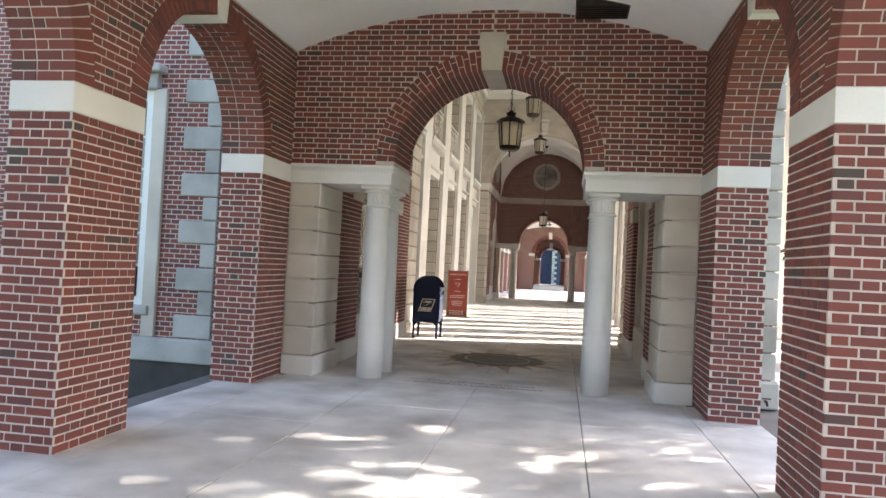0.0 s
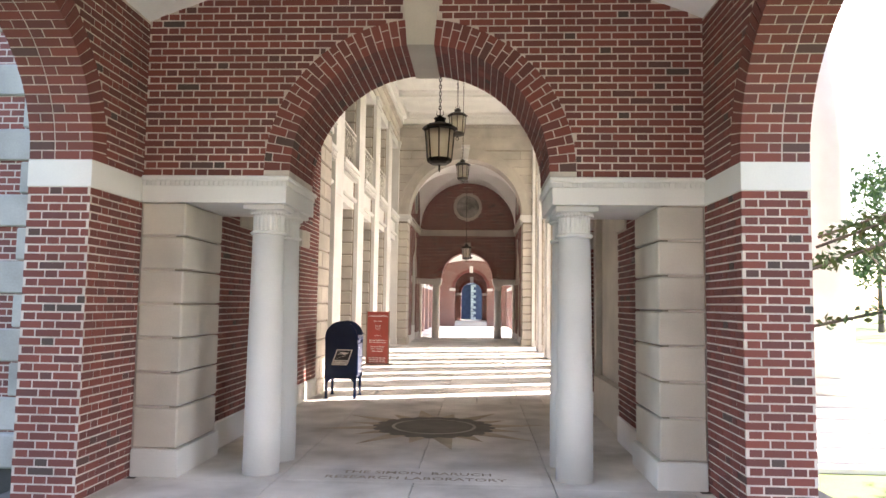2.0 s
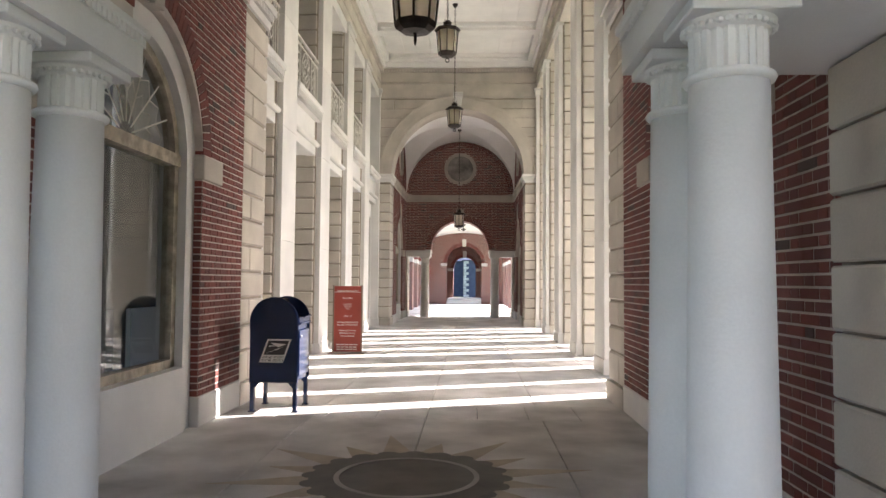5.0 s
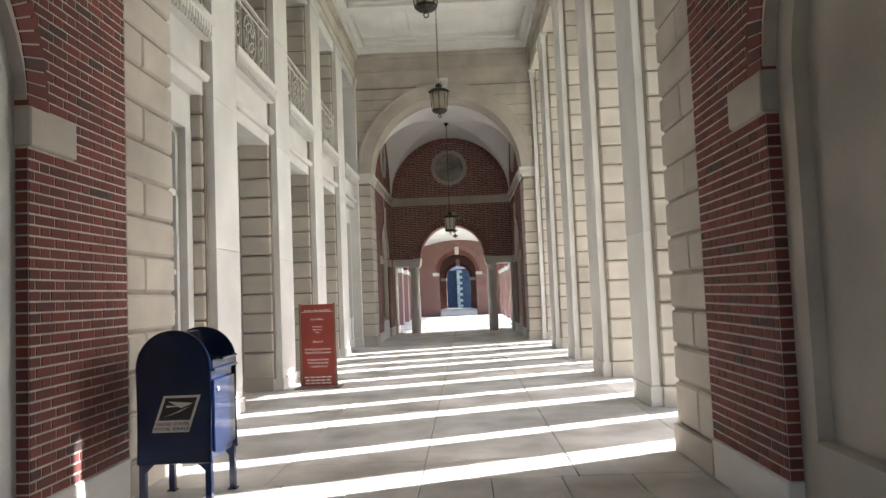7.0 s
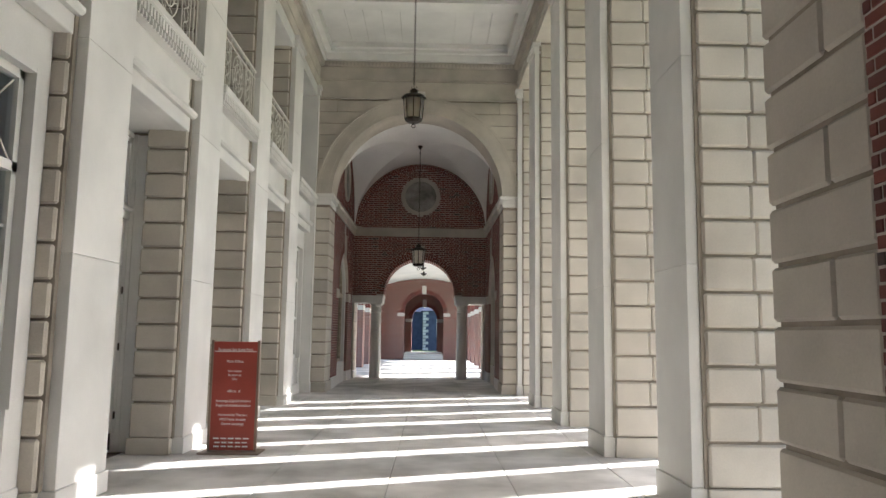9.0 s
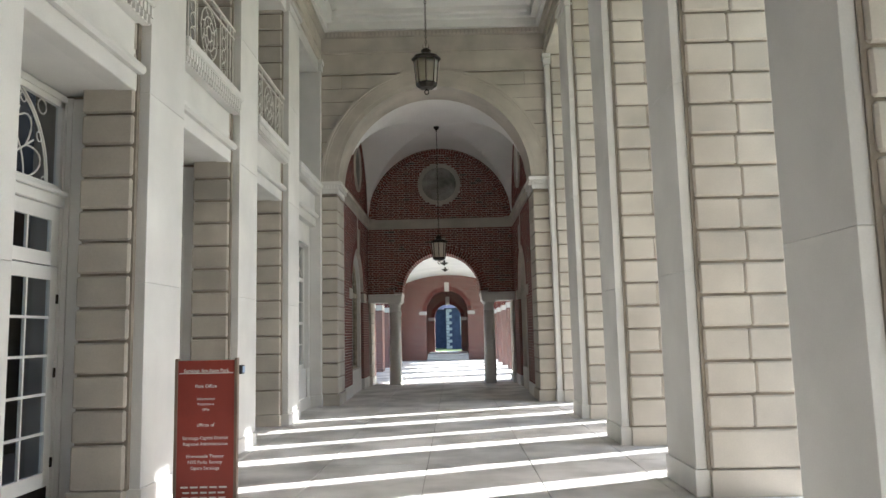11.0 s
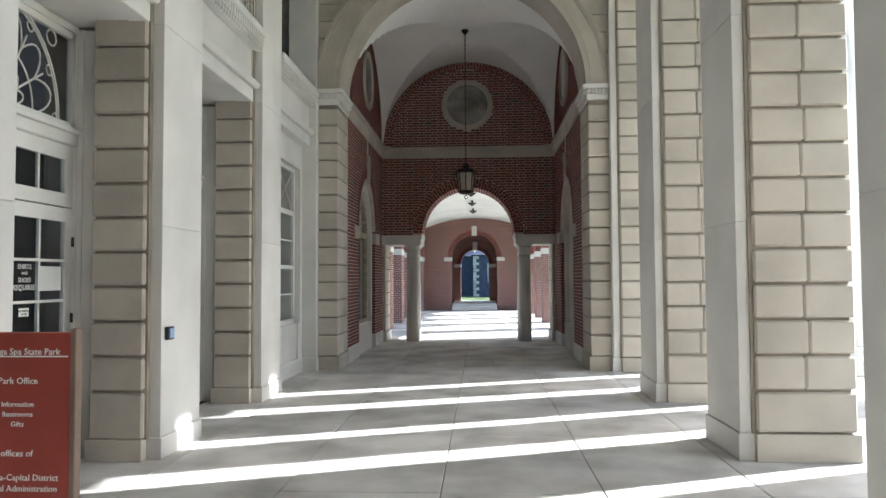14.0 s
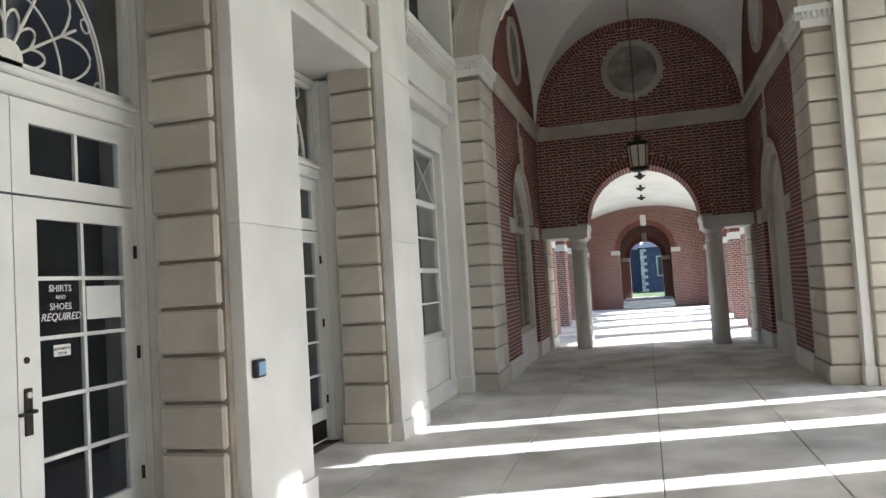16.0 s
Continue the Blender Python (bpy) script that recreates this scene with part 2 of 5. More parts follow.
def fixed(me):
    """Turns all faces outwards."""
    bm = bmesh.new()
    bm.from_mesh(me)
    bmesh.ops.recalc_face_normals(bm, faces=bm.faces)
    bm.to_mesh(me)
    bm.free()
    return me


def thing(name, geo, material, label="", category="", group="", kind="", smooth=False, at=None):
    ob = new(name, fixed(geo.mesh(name, material, smooth))) if geo else new(name)
    if at is not None:
        ob.matrix_basis = at
    return tagged(ob, label, category, group, kind)


def part(name, geo, material, parent, label="", smooth=False, kind=""):
    me = geo if isinstance(geo, bpy.types.Mesh) else fixed(geo.mesh(name, material, smooth))
    ob = new(name, me)
    ob.parent = parent
    return tagged(ob, label, kind=kind)


def arc(c, z, r, n=24, a0=0.0, a1=180.0):
    return [(c + r * math.cos(radians(a0 + (a1 - a0) * i / n)), z + r * math.sin(radians(a0 + (a1 - a0) * i / n))) for i in range(n + 1)]


# ---------------------------------------------------------------- brickwork
CO, BH, JT = 2.5 / 37, 2.5 / 37 - 0.013, 0.013      # course, brick height, joint
SL, HL = 0.203, 0.095                                 # stretcher, header


def brick_mesh(length):
    g = Geo()
    e = 0.002
    a, h, d = length / 2, BH / 2, 0.006
    g.add([(-a, 0.0, -h), (a, 0.0, -h), (a, 0.0, h), (-a, 0.0, h), (-a + e, -d, -h + e), (a - e, -d, -h + e), (a - e, -d, h - e), (-a + e, -d, h - e)],
          [(4, 5, 6, 7), (0, 1, 5, 4), (1, 2, 6, 5), (2, 3, 7, 6), (3, 0, 4, 7)])
    return g.mesh("brick", BRICK)


M_S, M_H = brick_mesh(SL), brick_mesh(HL)


def flemish(u0, u1, z0, z1, allowed):
    """Bricks of a wall face: (start, end, z, whole). allowed(z) lists the clear stretches of a course."""
    out = []
    unit = SL + HL + 2 * JT
    z, r = z0 + JT / 2, 0
    while z + BH <= z1 + 0.02:
        top = min(z + BH, z1)
        if top - z < 0.02:
            break
        spans = allowed(z + BH / 2)
        u = u0 - (unit / 2 if r % 2 else 0.0) - 0.03
        while u < u1:
            for ln in (SL, HL):
                for a, b in spans:
                    s, t = max(u, a), min(u + ln, b)
                    if t - s > 0.025:
                        out.append((s, t, z, top, abs(t - s - ln) < 1e-4 and top - z > BH - 1e-4))
                u += ln + JT
        z += CO
        r += 1
    return out


def lay_bricks(parent, faces, singles=300, keep=None):
    """faces: (place(u, z) -> point on the wall, u axis, outward normal, bricks). Whole bricks up to singles are objects; the rest are joined."""
    g = Geo()
    n = 0
    for place, ua, na, bricks in faces:
        ua, na = Vector(ua), Vector(na)
        rot = Matrix((ua, -na, Vector((0, 0, 1)))).transposed().to_4x4()
        for s, t, z, top, whole in bricks:
            p = Vector(place((s + t) / 2, (z + top) / 2))
            if whole and n < singles and (keep is None or keep(p)):
                ob = new("brick", M_S if t - s > 0.15 else M_H)
                ob.parent = parent
                ob.matrix_basis = Matrix.Translation(p + na * random.uniform(-0.002, 0.001)) @ rot
                n += 1
            else:
                a, h, d, e = ua * (t - s) / 2, Vector((0, 0, (top - z) / 2)), na * (0.006 + random.uniform(-0.002, 0.001)), 0.002
                a2, h2 = a * (1 - e / a.length), h * (1 - e / h.length)
                g.add([tuple(q) for q in (p - a - h, p + a - h, p + a + h, p - a + h, p - a2 - h2 + d, p + a2 - h2 + d, p + a2 + h2 + d, p - a2 + h2 + d)],
                      [(4, 5, 6, 7), (0, 1, 5, 4), (1, 2, 6, 5), (2, 3, 7, 6), (3, 0, 4, 7)])
    if g.v:
        me = g.mesh("brickwork", BRICKS)
        ob = new("brickwork", me)
        ob.parent = parent
        tagged(ob, kind="stuff")


def ring_bricks(parent, place, c, zc, r0, r1, d0, d1, a0=0.0, a1=180.0, singles=True, segs=None, squash=1.0):
    """Voussoirs of a brick arch, each a wedge; place(u, d, z). d0..d1 is the depth of the soffit."""
    n = max(6, round(math.pi * r0 * (a1 - a0) / 180 / 0.0745))
    g = Geo()
    depth = d1 - d0
    for i in range(n):
        b0, b1 = radians(a0 + (a1 - a0) * (i + 0.07) / n), radians(a0 + (a1 - a0) * (i + 0.93) / n)
        cuts = [0.0, 0.21, 0.31, 0.52] if i % 2 else [0.0, 0.10, 0.31, 0.42, 0.52]
        if segs:
            cuts = segs
        q = depth / cuts[-1]
        for ra, rb in ((r0, r0 + (r1 - r0) * 0.68), (r0 + (r1 - r0) * 0.68 + JT, r1)) if (i % 2 and r1 - r0 > 0.22) else (((r0, r0 + (r1 - r0) * 0.32), (r0 + (r1 - r0) * 0.32 + JT, r1)) if r1 - r0 > 0.22 else ((r0, r1),)):
            for s, t in zip(cuts[:-1], cuts[1:]):
                if ra > r0 + 0.01 and s > 0.01 and t < cuts[-1] - 0.01:
                    continue
                da, db = d0 + s * q + (JT / 2 if s else -0.008), d0 + t * q - (JT / 2 if t < cuts[-1] else 0)
                rr = ra - (random.uniform(0.004, 0.008) if ra == r0 else 0)
                P = lambda r, a, d: tuple(place(c + r * math.cos(a), d, zc + squash * r * math.sin(a)))
                g.hexa([P(rr, b0, da), P(rb, b0, da), P(rb, b1, da), P(rr, b1, da), P(rr, b0, db), P(rb, b0, db), P(rb, b1, db), P(rr, b1, db)])
    me = g.mesh("brick_arch_ring", BRICKS)
    ob = new("brick_arch_ring", fixed(me))
    ob.parent = parent
    tagged(ob, "ring of radial brick voussoirs", kind="stuff")


def minus(a, b, holes):
    """The stretches of a..b outside the holes."""
    out = [(a, b)]
    for h0, h1 in holes:
        nxt = []
        for s, t in out:
            if h1 <= s or h0 >= t:
                nxt.append((s, t))
                continue
            if h0 > s:
                nxt.append((s, h0))
            if h1 < t:
                nxt.append((h1, t))
        out = nxt
    return out


def arch_hole(c, zc, r, z, squash=1.0):
    """The stretch that an arch of radius r takes from the course at height z."""
    if z <= zc:
        return (c - r, c + r)
    q = r * r - ((z - zc) / squash) ** 2
    return (c - math.sqrt(q), c + math.sqrt(q)) if q > 0 else (c, c)


# ---------------------------------------------------------------- plan
HX = 2.60                       # hall: faces of the pilasters
PX = 2.58                       # arcade: inner faces of the brick piers
VX = 2.235                      # pavilion: inner faces
YP, YV0, YV1, YH = 8.70, 9.62, 14.5, 15.43     # porch wall, its back, jamb, hall's south wall
MID = 22.60                     # the whole building is the same about this line
FAR = 2 * MID
PITCH, PIER0, PIER1 = 2.97, 17.70, 18.59
PILW, PILE = 17.58, 18.48        # facade pilasters stand a little earlier
BAND0, BAND1 = 2.50, 2.72
COLX, COLH = 6.55, 7.75           # portico columns: their line and height
ARC_P, ARC_W, ARC_R = 3.32, 0.88, 1.22


def mirrored(y):
    return FAR - y


def row(x0, x1, joints):
    """Pairs of neighbouring joints."""
    return list(zip(joints[:-1], joints[1:]))


# ---------------------------------------------------------------- ground and floor
g = Geo()
g.add([(-900, -700, -0.75), (900, -700, -0.75), (900, 900, -0.75), (-900, 900, -0.75)], [(0, 1, 2, 3)])
thing("ground", g, GRASS, "mown green lawn stretching away round the building", "lawn", kind="structure")

floor = thing("floor", Geo().box(-3.35, 3.62, -9, 59, -0.75, -0.02), GROUT, "pale concrete slab walkway with dark joints", "floor", kind="structure")
thing("floor_interior", Geo().box(-7.0, -3.352, YH, mirrored(YH), -0.75, -0.01), WOODF, "dark polished wooden floor of the rooms", "floor", kind="structure")
random.seed(3)


def slabs(xs, ys, z=0.0):
    for x0, x1 in zip(xs[:-1], xs[1:]):
        for y0, y1 in zip(ys[:-1], ys[1:]):
            part("floor_slab", Geo().chamfer(x0 + 0.004, x1 - 0.004, y0 + 0.004, y1 - 0.004, -0.12, z + random.uniform(-0.0012, 0.0012), 0.004), FLOOR, floor)


XS = [-3.35, -2.45, -1.24, 0.0, 1.24, 2.45, 3.62]
for i, (x0, x1, first) in enumerate(((-3.05, -2.42, 7.2), (-2.42, -1.24, 3.8), (-1.24, 0.0, 4.87), (0.0, 1.24, 6.0), (1.24, 2.42, 7.1), (2.42, 3.12, 5.2))):
    slabs([x0, x1], [-9] + [first + 2.4 * k for k in range(-5, 2) if -8.5 < first + 2.4 * k < 8.3] + [8.62])
slabs([-2.5, -1.24, 0.0, 1.24, 2.5], [8.62, 10.3])
slabs([-2.5, -1.24, 0.0, 1.24, 2.5], [10.3, 13.9])
slabs([-3.35, -2.2, -1.65, -1.1, -0.55, 0.0, 0.55, 1.1, 1.65, 2.2, 3.62], [13.9, 14.7])
slabs(XS, [14.7, 15.35, 18.1, 20.6, 22.6, 24.6, 27.1, 29.85, 30.5])
slabs([-2.5, -2.2, -1.65, -1.1, -0.55, 0.0, 0.55, 1.1, 1.65, 2.2, 2.5], [30.5, 31.3])
slabs([-2.5, -1.24, 0.0, 1.24, 2.5], [31.3, 34.9, 36.6])
slabs([-3.12, -1.24, 0.0, 1.24, 3.12], [36.6 + 2.75 * i for i in range(7)])

# compass rose let into the vestibule floor
RY = 11.62
rose = thing("floor_medallion", Geo().lathe([(0.73, 0.0), (0.73, 0.006), (0.72, 0.007), (0.0, 0.007)], 48, (0, RY)), MEDFLOOR, "dark stone disc with pale ring and star rays in the floor", "floor inlay")
part("pale_ring", Geo().lathe([(0.545, 0.004), (0.545, 0.010), (0.505, 0.010), (0.505, 0.004)], 48, (0, RY)), STONE_G, rose, "pale stone ring")
for i in range(20):
    a = 2 * math.pi * i / 20
    part("scallop", Geo().lathe([(0.095, 0.0), (0.095, 0.0045), (0.0, 0.005)], 12, (0.70 * math.cos(a), RY + 0.70 * math.sin(a))), MEDFLOOR, rose)
for i in range(16):
    a = 2 * math.pi * (i + 0.5) / 16
    r2 = 1.45 if i % 2 == 0 else 1.12
    c, s, w = math.cos(a), math.sin(a), 0.15
    tri = [(c * 0.6 - s * w, RY + s * 0.6 + c * w), (c * 0.6 + s * w, RY + s * 0.6 - c * w), (c * r2, RY + s * r2)]
    part("star_ray", Geo().add([(x, y, 0.0035) for x, y in tri] + [(x, y, -0.01) for x, y in tri], [(0, 1, 2), (3, 5, 4), (0, 3, 4, 1), (1, 4, 5, 2), (2, 5, 3, 0)]), RAY, rose, "ochre stone ray")


# ---------------------------------------------------------------- brick arcades before and behind
def arcade(name, flip, bays, bricks):
    """Brick arcade with a shallow plaster vault; y runs away from the porch wall."""
    Y = (lambda y: mirrored(y)) if flip else (lambda y: y)
    ends = YP - ARC_P * bays
    for side, word in ((-1, "west"), (1, "east")):
        place = lambda u, d, z: (side * (PX + d), Y(u), z)
        g = Geo()
        far = bricks is False
        for k in range(bays + 1):
            p0 = YP - ARC_W - ARC_P * k
            g.box(side * PX, side * (PX + 0.52), Y(p0), Y(p0 + ARC_W), 0.0, BAND0)
            g.box(side * PX, side * (PX + 0.52), Y(p0), Y(p0 + ARC_W), BAND1, 4.25)
            if k < bays:
                c = p0 - ARC_R
                us = sorted(p[0] for p in arc(c, 0, ARC_R, 28))
                g.strips(us, lambda u: BAND1 + math.sqrt(max(0, ARC_R ** 2 - (u - c) ** 2)), lambda u: 4.25, place, 0.0, 0.52)
        wall = thing("wall_%s_%s" % (name, word), g, BRICK_FAR if far else MORTAR, "red brick arcade wall of round arches on square piers", "wall", kind="structure")
        for k in range(bays + 1):
            p0 = YP - ARC_W - ARC_P * k
            part("stone_band", Geo().chamfer(side * (PX - 0.008), side * (PX + 0.528), Y(p0 - 0.008), Y(p0 + ARC_W + 0.008), BAND0, BAND1, 0.004), STONE_W, wall, "smooth pale limestone band")
        for k in range(bays):
            c = YP - ARC_W - ARC_P * k - ARC_R
            ring_bricks(wall, place, c, BAND1, ARC_R, ARC_R + 0.21, 0.0, 0.52)
            ks = Geo()
            ks.hexa([place(c - 0.08, -0.03, 3.90), place(c + 0.08, -0.03, 3.90), place(c + 0.08, 0.55, 3.90), place(c - 0.08, 0.55, 3.90), place(c - 0.12, -0.03, 4.26), place(c + 0.12, -0.03, 4.26), place(c + 0.12, 0.55, 4.26), place(c - 0.12, 0.55, 4.26)])
            part("keystone", ks, STONE_W, wall, "tapered limestone keystone")
        if not far:
            faces = []
            first, last = 0, 2
            for k in range(first, last):
                p0 = YP - ARC_W - ARC_P * k
                y0, y1 = p0, p0 + ARC_W
                # faces of the pier: inner, south and north
                for z0, z1 in ((0.0, BAND0), (BAND1, 4.23)):
                    if z0 == 0.0:
                        faces.append((lambda u, z: (side * PX, u, z), (0, -side, 0), (-side, 0, 0), flemish(y0, y1, z0, z1, lambda z: [(y0, y1)])))
                    if z0 == 0.0:
                        lo, hi = sorted((side * PX, side * (PX + 0.52)))
                        faces.append((lambda u, z, y0=y0: (u, y0, z), (1, 0, 0), (0, -1, 0), flemish(lo, hi, z0, z1, lambda z: [(lo, hi)])))
                        if k:
                            faces.append((lambda u, z, y1=y1: (u, y1, z), (-1, 0, 0), (0, 1, 0), flemish(lo, hi, z0, z1, lambda z: [(lo, hi)])))
            # spandrels on the inner face
            lo, hi = YP - ARC_P * last, YP
            cs = [YP - ARC_W - ARC_P * k - ARC_R for k in range(last)]
            faces.append((lambda u, z: (side * PX, u, z), (0, -side, 0), (-side, 0, 0),
                          flemish(lo, hi, BAND1, 4.23, lambda z: minus(lo, hi, [arch_hole(c, BAND1, ARC_R + 0.215, z) for c in cs] + [(c - 0.125, c + 0.125) for c in cs if z > 3.9]))))
            lay_bricks(wall, faces)
    # vault
    g = Geo()
    n = 18
    R = (PX ** 2 + 0.52 ** 2) / (2 * 0.52)
    xs = [-PX - 0.1 + (2 * PX + 0.2) * i / n for i in range(n + 1)]
    zz = lambda x: 4.75 - R + math.sqrt(max(0.01, R * R - x * x))
    for a, b in zip(xs[:-1], xs[1:]):
        y0, y1 = Y(YP), Y(ends - 1)
        g.hexa([(a, y0, zz(a)), (b, y0, zz(b)), (b, y1, zz(b)), (a, y1, zz(a)), (a, y0, 5.2), (b, y0, 5.2), (b, y1, 5.2), (a, y1, 5.2)])
    thing("ceiling_%s" % name, g, PLASTER, "shallow white plaster barrel vault", "ceiling", kind="structure")
    return ends


END_S = arcade("porch", False, 5, True)
END_N = arcade("far_arcade", True, 5, False)

# end walls of the arcades; the south one is unseen, added to bound light
g = Geo().box(-3.6, 3.6, END_S - 1.4, END_S - 1.0, -0.75, 5.2)
thing("wall_south_end", g, BRICK_FAR, "plain red brick end wall, added unseen behind the walk", "wall", kind="structure")
yn = mirrored(YP - ARC_P * 5 - ARC_W)


def end_wall(name, y, r, zs, thick, label):
    """Cross wall with a round arch, stone springers and keystone."""
    g = Geo()
    g.box(-PX - 0.5, -r, y, y + thick, 0, 5.2).box(r, PX + 0.5, y, y + thick, 0, 5.2)
    g.strips(sorted(p[0] for p in arc(0, 0, r, 24)), lambda u: zs + math.sqrt(max(0, r * r - u * u)), lambda u: 5.2, lambda u, d, z: (u, y + d, z), 0.0, thick)
    w = thing(name, g, BRICK_FAR, label, "wall", kind="structure")
    for sx in (-1, 1):
        part("springer", Geo().chamfer(sx * (r - 0.01), sx * (r + 0.4), y - 0.012, y + thick + 0.01, zs - 0.2, zs, 0.01), STONE_W, w)
    part("keystone", Geo().chamfer(-0.13, 0.13, y - 0.03, y + thick + 0.01, zs + r - 0.03, zs + r + 0.45, 0.01), STONE_W, w)
    ring_bricks(w, lambda u, d, z: (u, y + d, z), 0, zs, r, r + 0.21, 0.0, thick, segs=[0, 0.2, 0.3, 0.5])


end_wall("wall_north_end", yn, 1.17, 2.72, 0.6, "red brick end wall with a round arch")
end_wall("wall_far_passage", yn + 4.2, 0.82, 2.45, 0.5, "dark brick passage wall with a smaller arch")
thing("wall_passage_sides", Geo().box(-PX - 0.5, -1.5, yn + 0.6, yn + 4.2, 0, 4.8).box(1.5, PX + 0.5, yn + 0.6, yn + 4.2, 0, 4.8).box(-PX - 0.5, PX + 0.5, yn + 0.6, yn + 4.2, 4.4, 4.9), BRICK_FAR, "plain brick sides of the far passage", "wall", kind="structure")
fs = thing("passage_steps", None, None, "three shallow pale steps up into the passage", "steps")
for i in range(3):
    part("step", Geo().chamfer(-1.15, 1.15, yn - 0.7 + 0.4 * i, yn + 4.8, 0.0 if i == 0 else 0.11 * i, 0.11 * (i + 1), 0.01), STONE_W, fs)


# ---------------------------------------------------------------- pavilions
JOINTS = [0.245] + [0.62 + 0.315 * i for i in range(30)]


def column_geo(x, y):
    shaft = Geo().lathe([(0.165, 0.0), (0.162, 0.7), (0.150, 1.6), (0.142, 2.235)], 28, (x, y))
    return shaft


def pavilion(flip):
    Y = (lambda y: mirrored(y)) if flip else (lambda y: y)
    tag = "north" if flip else "south"
    CY = 12.08
    YE = 9.78                    # back of the entablature
    # the wall towards the arcade: brick above an entablature on paired columns
    g = Geo()
    pl = lambda u, d, z: (u, Y(YP + d), z)
    depth = YV0 - YP
    R = 1.20
    ZC = 2.80                     # springing of the arch
    SQ = 1.0
    us = sorted(p[0] for p in arc(0, 0, R, 32))
    top = 8.2
    g.box(-PX - 0.52, -R, Y(YP), Y(YV0), 2.75, top).box(R, PX + 0.52, Y(YP), Y(YV0), 2.75, top)
    g.strips(us, lambda u: ZC + SQ * math.sqrt(max(0, R * R - u * u)), lambda u: top, pl, 0.0, depth)
    g.box(-PX - 0.52, -VX - 0.02, Y(YP + 0.02), Y(YV0), 0, 2.5).box(PX + 0.52, VX + 0.02, Y(YP + 0.02), Y(YV0), 0, 2.5)
    wall = thing("wall_vestibule_%s" % tag, g, MORTAR, "red brick wall with a wide round arch over paired columns", "wall", kind="structure")
    for sx in (-1, 1):
        part("brick_return", Geo().box(sx * (VX + 0.02), sx * (VX + 0.03), Y(YP + 0.9), Y(YV0 + 0.01), 0.3, 2.5), MORTAR, wall)
    if not flip:
        lo, hi = -PX, PX
        zv = lambda x: 4.75 - 6.66 + math.sqrt(6.66 ** 2 - x * x)
        def spans(z):
            holes = [arch_hole(0, ZC, R + 0.24, z)]
            if 3.7 < z < 4.47:
                holes.append((-0.17, 0.17))
            if z > 4.23:
                q = math.sqrt(max(0.0, 6.66 ** 2 - (z - 4.75 + 6.66) ** 2))
                return minus(-q, q, holes)
            return minus(lo, hi, holes)
        lay_bricks(wall, [(lambda u, z: (u, YP, z), (1, 0, 0), (0, -1, 0), flemish(lo, hi, 2.75, 4.76, spans))])
        ring_bricks(wall, pl, 0, ZC, R, R + 0.235, 0.0, depth, segs=[0, 0.2, 0.3, 0.5, 0.6, 0.8, 0.92])
    else:
        yf = Y(YV0)
        def spans(z):
            holes = [arch_hole(0, ZC, R + 0.24, z)] if z < 4.6 else [arch_hole(0, 0, 0, 5)]
            if 4.75 < z < 5.08:
                return []
            w = VX
            if z > 5.06:
                q = 2.0 ** 2 - (z - 5.1) ** 2
                w = math.sqrt(q) if q > 0 else 0
                d = 0.67 ** 2 - (z - 6.15) ** 2
                if d > 0:
                    holes.append((-math.sqrt(d), math.sqrt(d)))
            return minus(-w, w, holes)
        lay_bricks(wall, [(lambda u, z: (u, yf, z), (1, 0, 0), (0, -1, 0), flemish(-VX, VX, 2.75, 7.1, spans))])
        pf = lambda u, d, z: (u, yf + d, z)
        ring_bricks(wall, pf, 0, ZC, R, R + 0.235, 0.0, depth, segs=[0, 0.2, 0.3, 0.5, 0.6, 0.8, 0.92])
        ring_bricks(wall, pf, 0, 5.1, 2.0, 2.22, 0.0, 0.1, segs=[0, 0.1])
        # round marble panel in the lunette
        md = thing("wall_medallion", None, None, "round grey veined marble panel in a pale stone ring", "wall panel")
        c = Geo().hoop(lambda r, a, y: (r * math.cos(a), y, 6.15 + r * math.sin(a)), 0.53, 0.655, yf - 0.05, yf + 0.05)
        part("ring", c, STONE, md, "pale limestone ring")
        c = Geo()
        n = 40
        c.add([(0.54 * math.cos(2 * math.pi * i / n), yf - 0.015, 6.15 + 0.54 * math.sin(2 * math.pi * i / n)) for i in range(n)] + [(0.54 * math.cos(2 * math.pi * i / n), yf + 0.03, 6.15 + 0.54 * math.sin(2 * math.pi * i / n)) for i in range(n)],
              [tuple(range(n)), tuple(range(2 * n - 1, n - 1, -1))] + [(i, (i + 1) % n, n + (i + 1) % n, n + i) for i in range(n)])
        part("panel", c, MEDAL, md, "grey veined marble")
    # keystone
    for d0, d1 in ((-0.04, depth + 0.04),):
        ks = Geo().hexa([pl(-0.125, d0, 3.98), pl(0.125, d0, 3.98), pl(0.125, d1, 3.98), pl(-0.125, d1, 3.98), pl(-0.165, d0, 4.46), pl(0.165, d0, 4.46), pl(0.165, d1, 4.46), pl(-0.165, d1, 4.46)])
        part("keystone", ks, STONE, wall, "tall tapered limestone keystone")
    for sx in (-1, 1):
        ent = thing("entablature", Geo().box(sx * 1.22, sx * PX, Y(YP - 0.015), Y(YE), 2.50, 2.66), STONE_W, "pale limestone entablature with a dentil band", "entablature", "vestibule entablatures")
        part("cornice", Geo().chamfer(sx * 1.19, sx * PX, Y(YP - 0.045), Y(YE + 0.03), 2.70, 2.75, 0.012), STONE_W, ent)
        part("bed_mould", Geo().box(sx * 1.215, sx * PX, Y(YP - 0.02), Y(YE + 0.005), 2.66, 2.70), STONE_W, ent)
        dn = Geo()
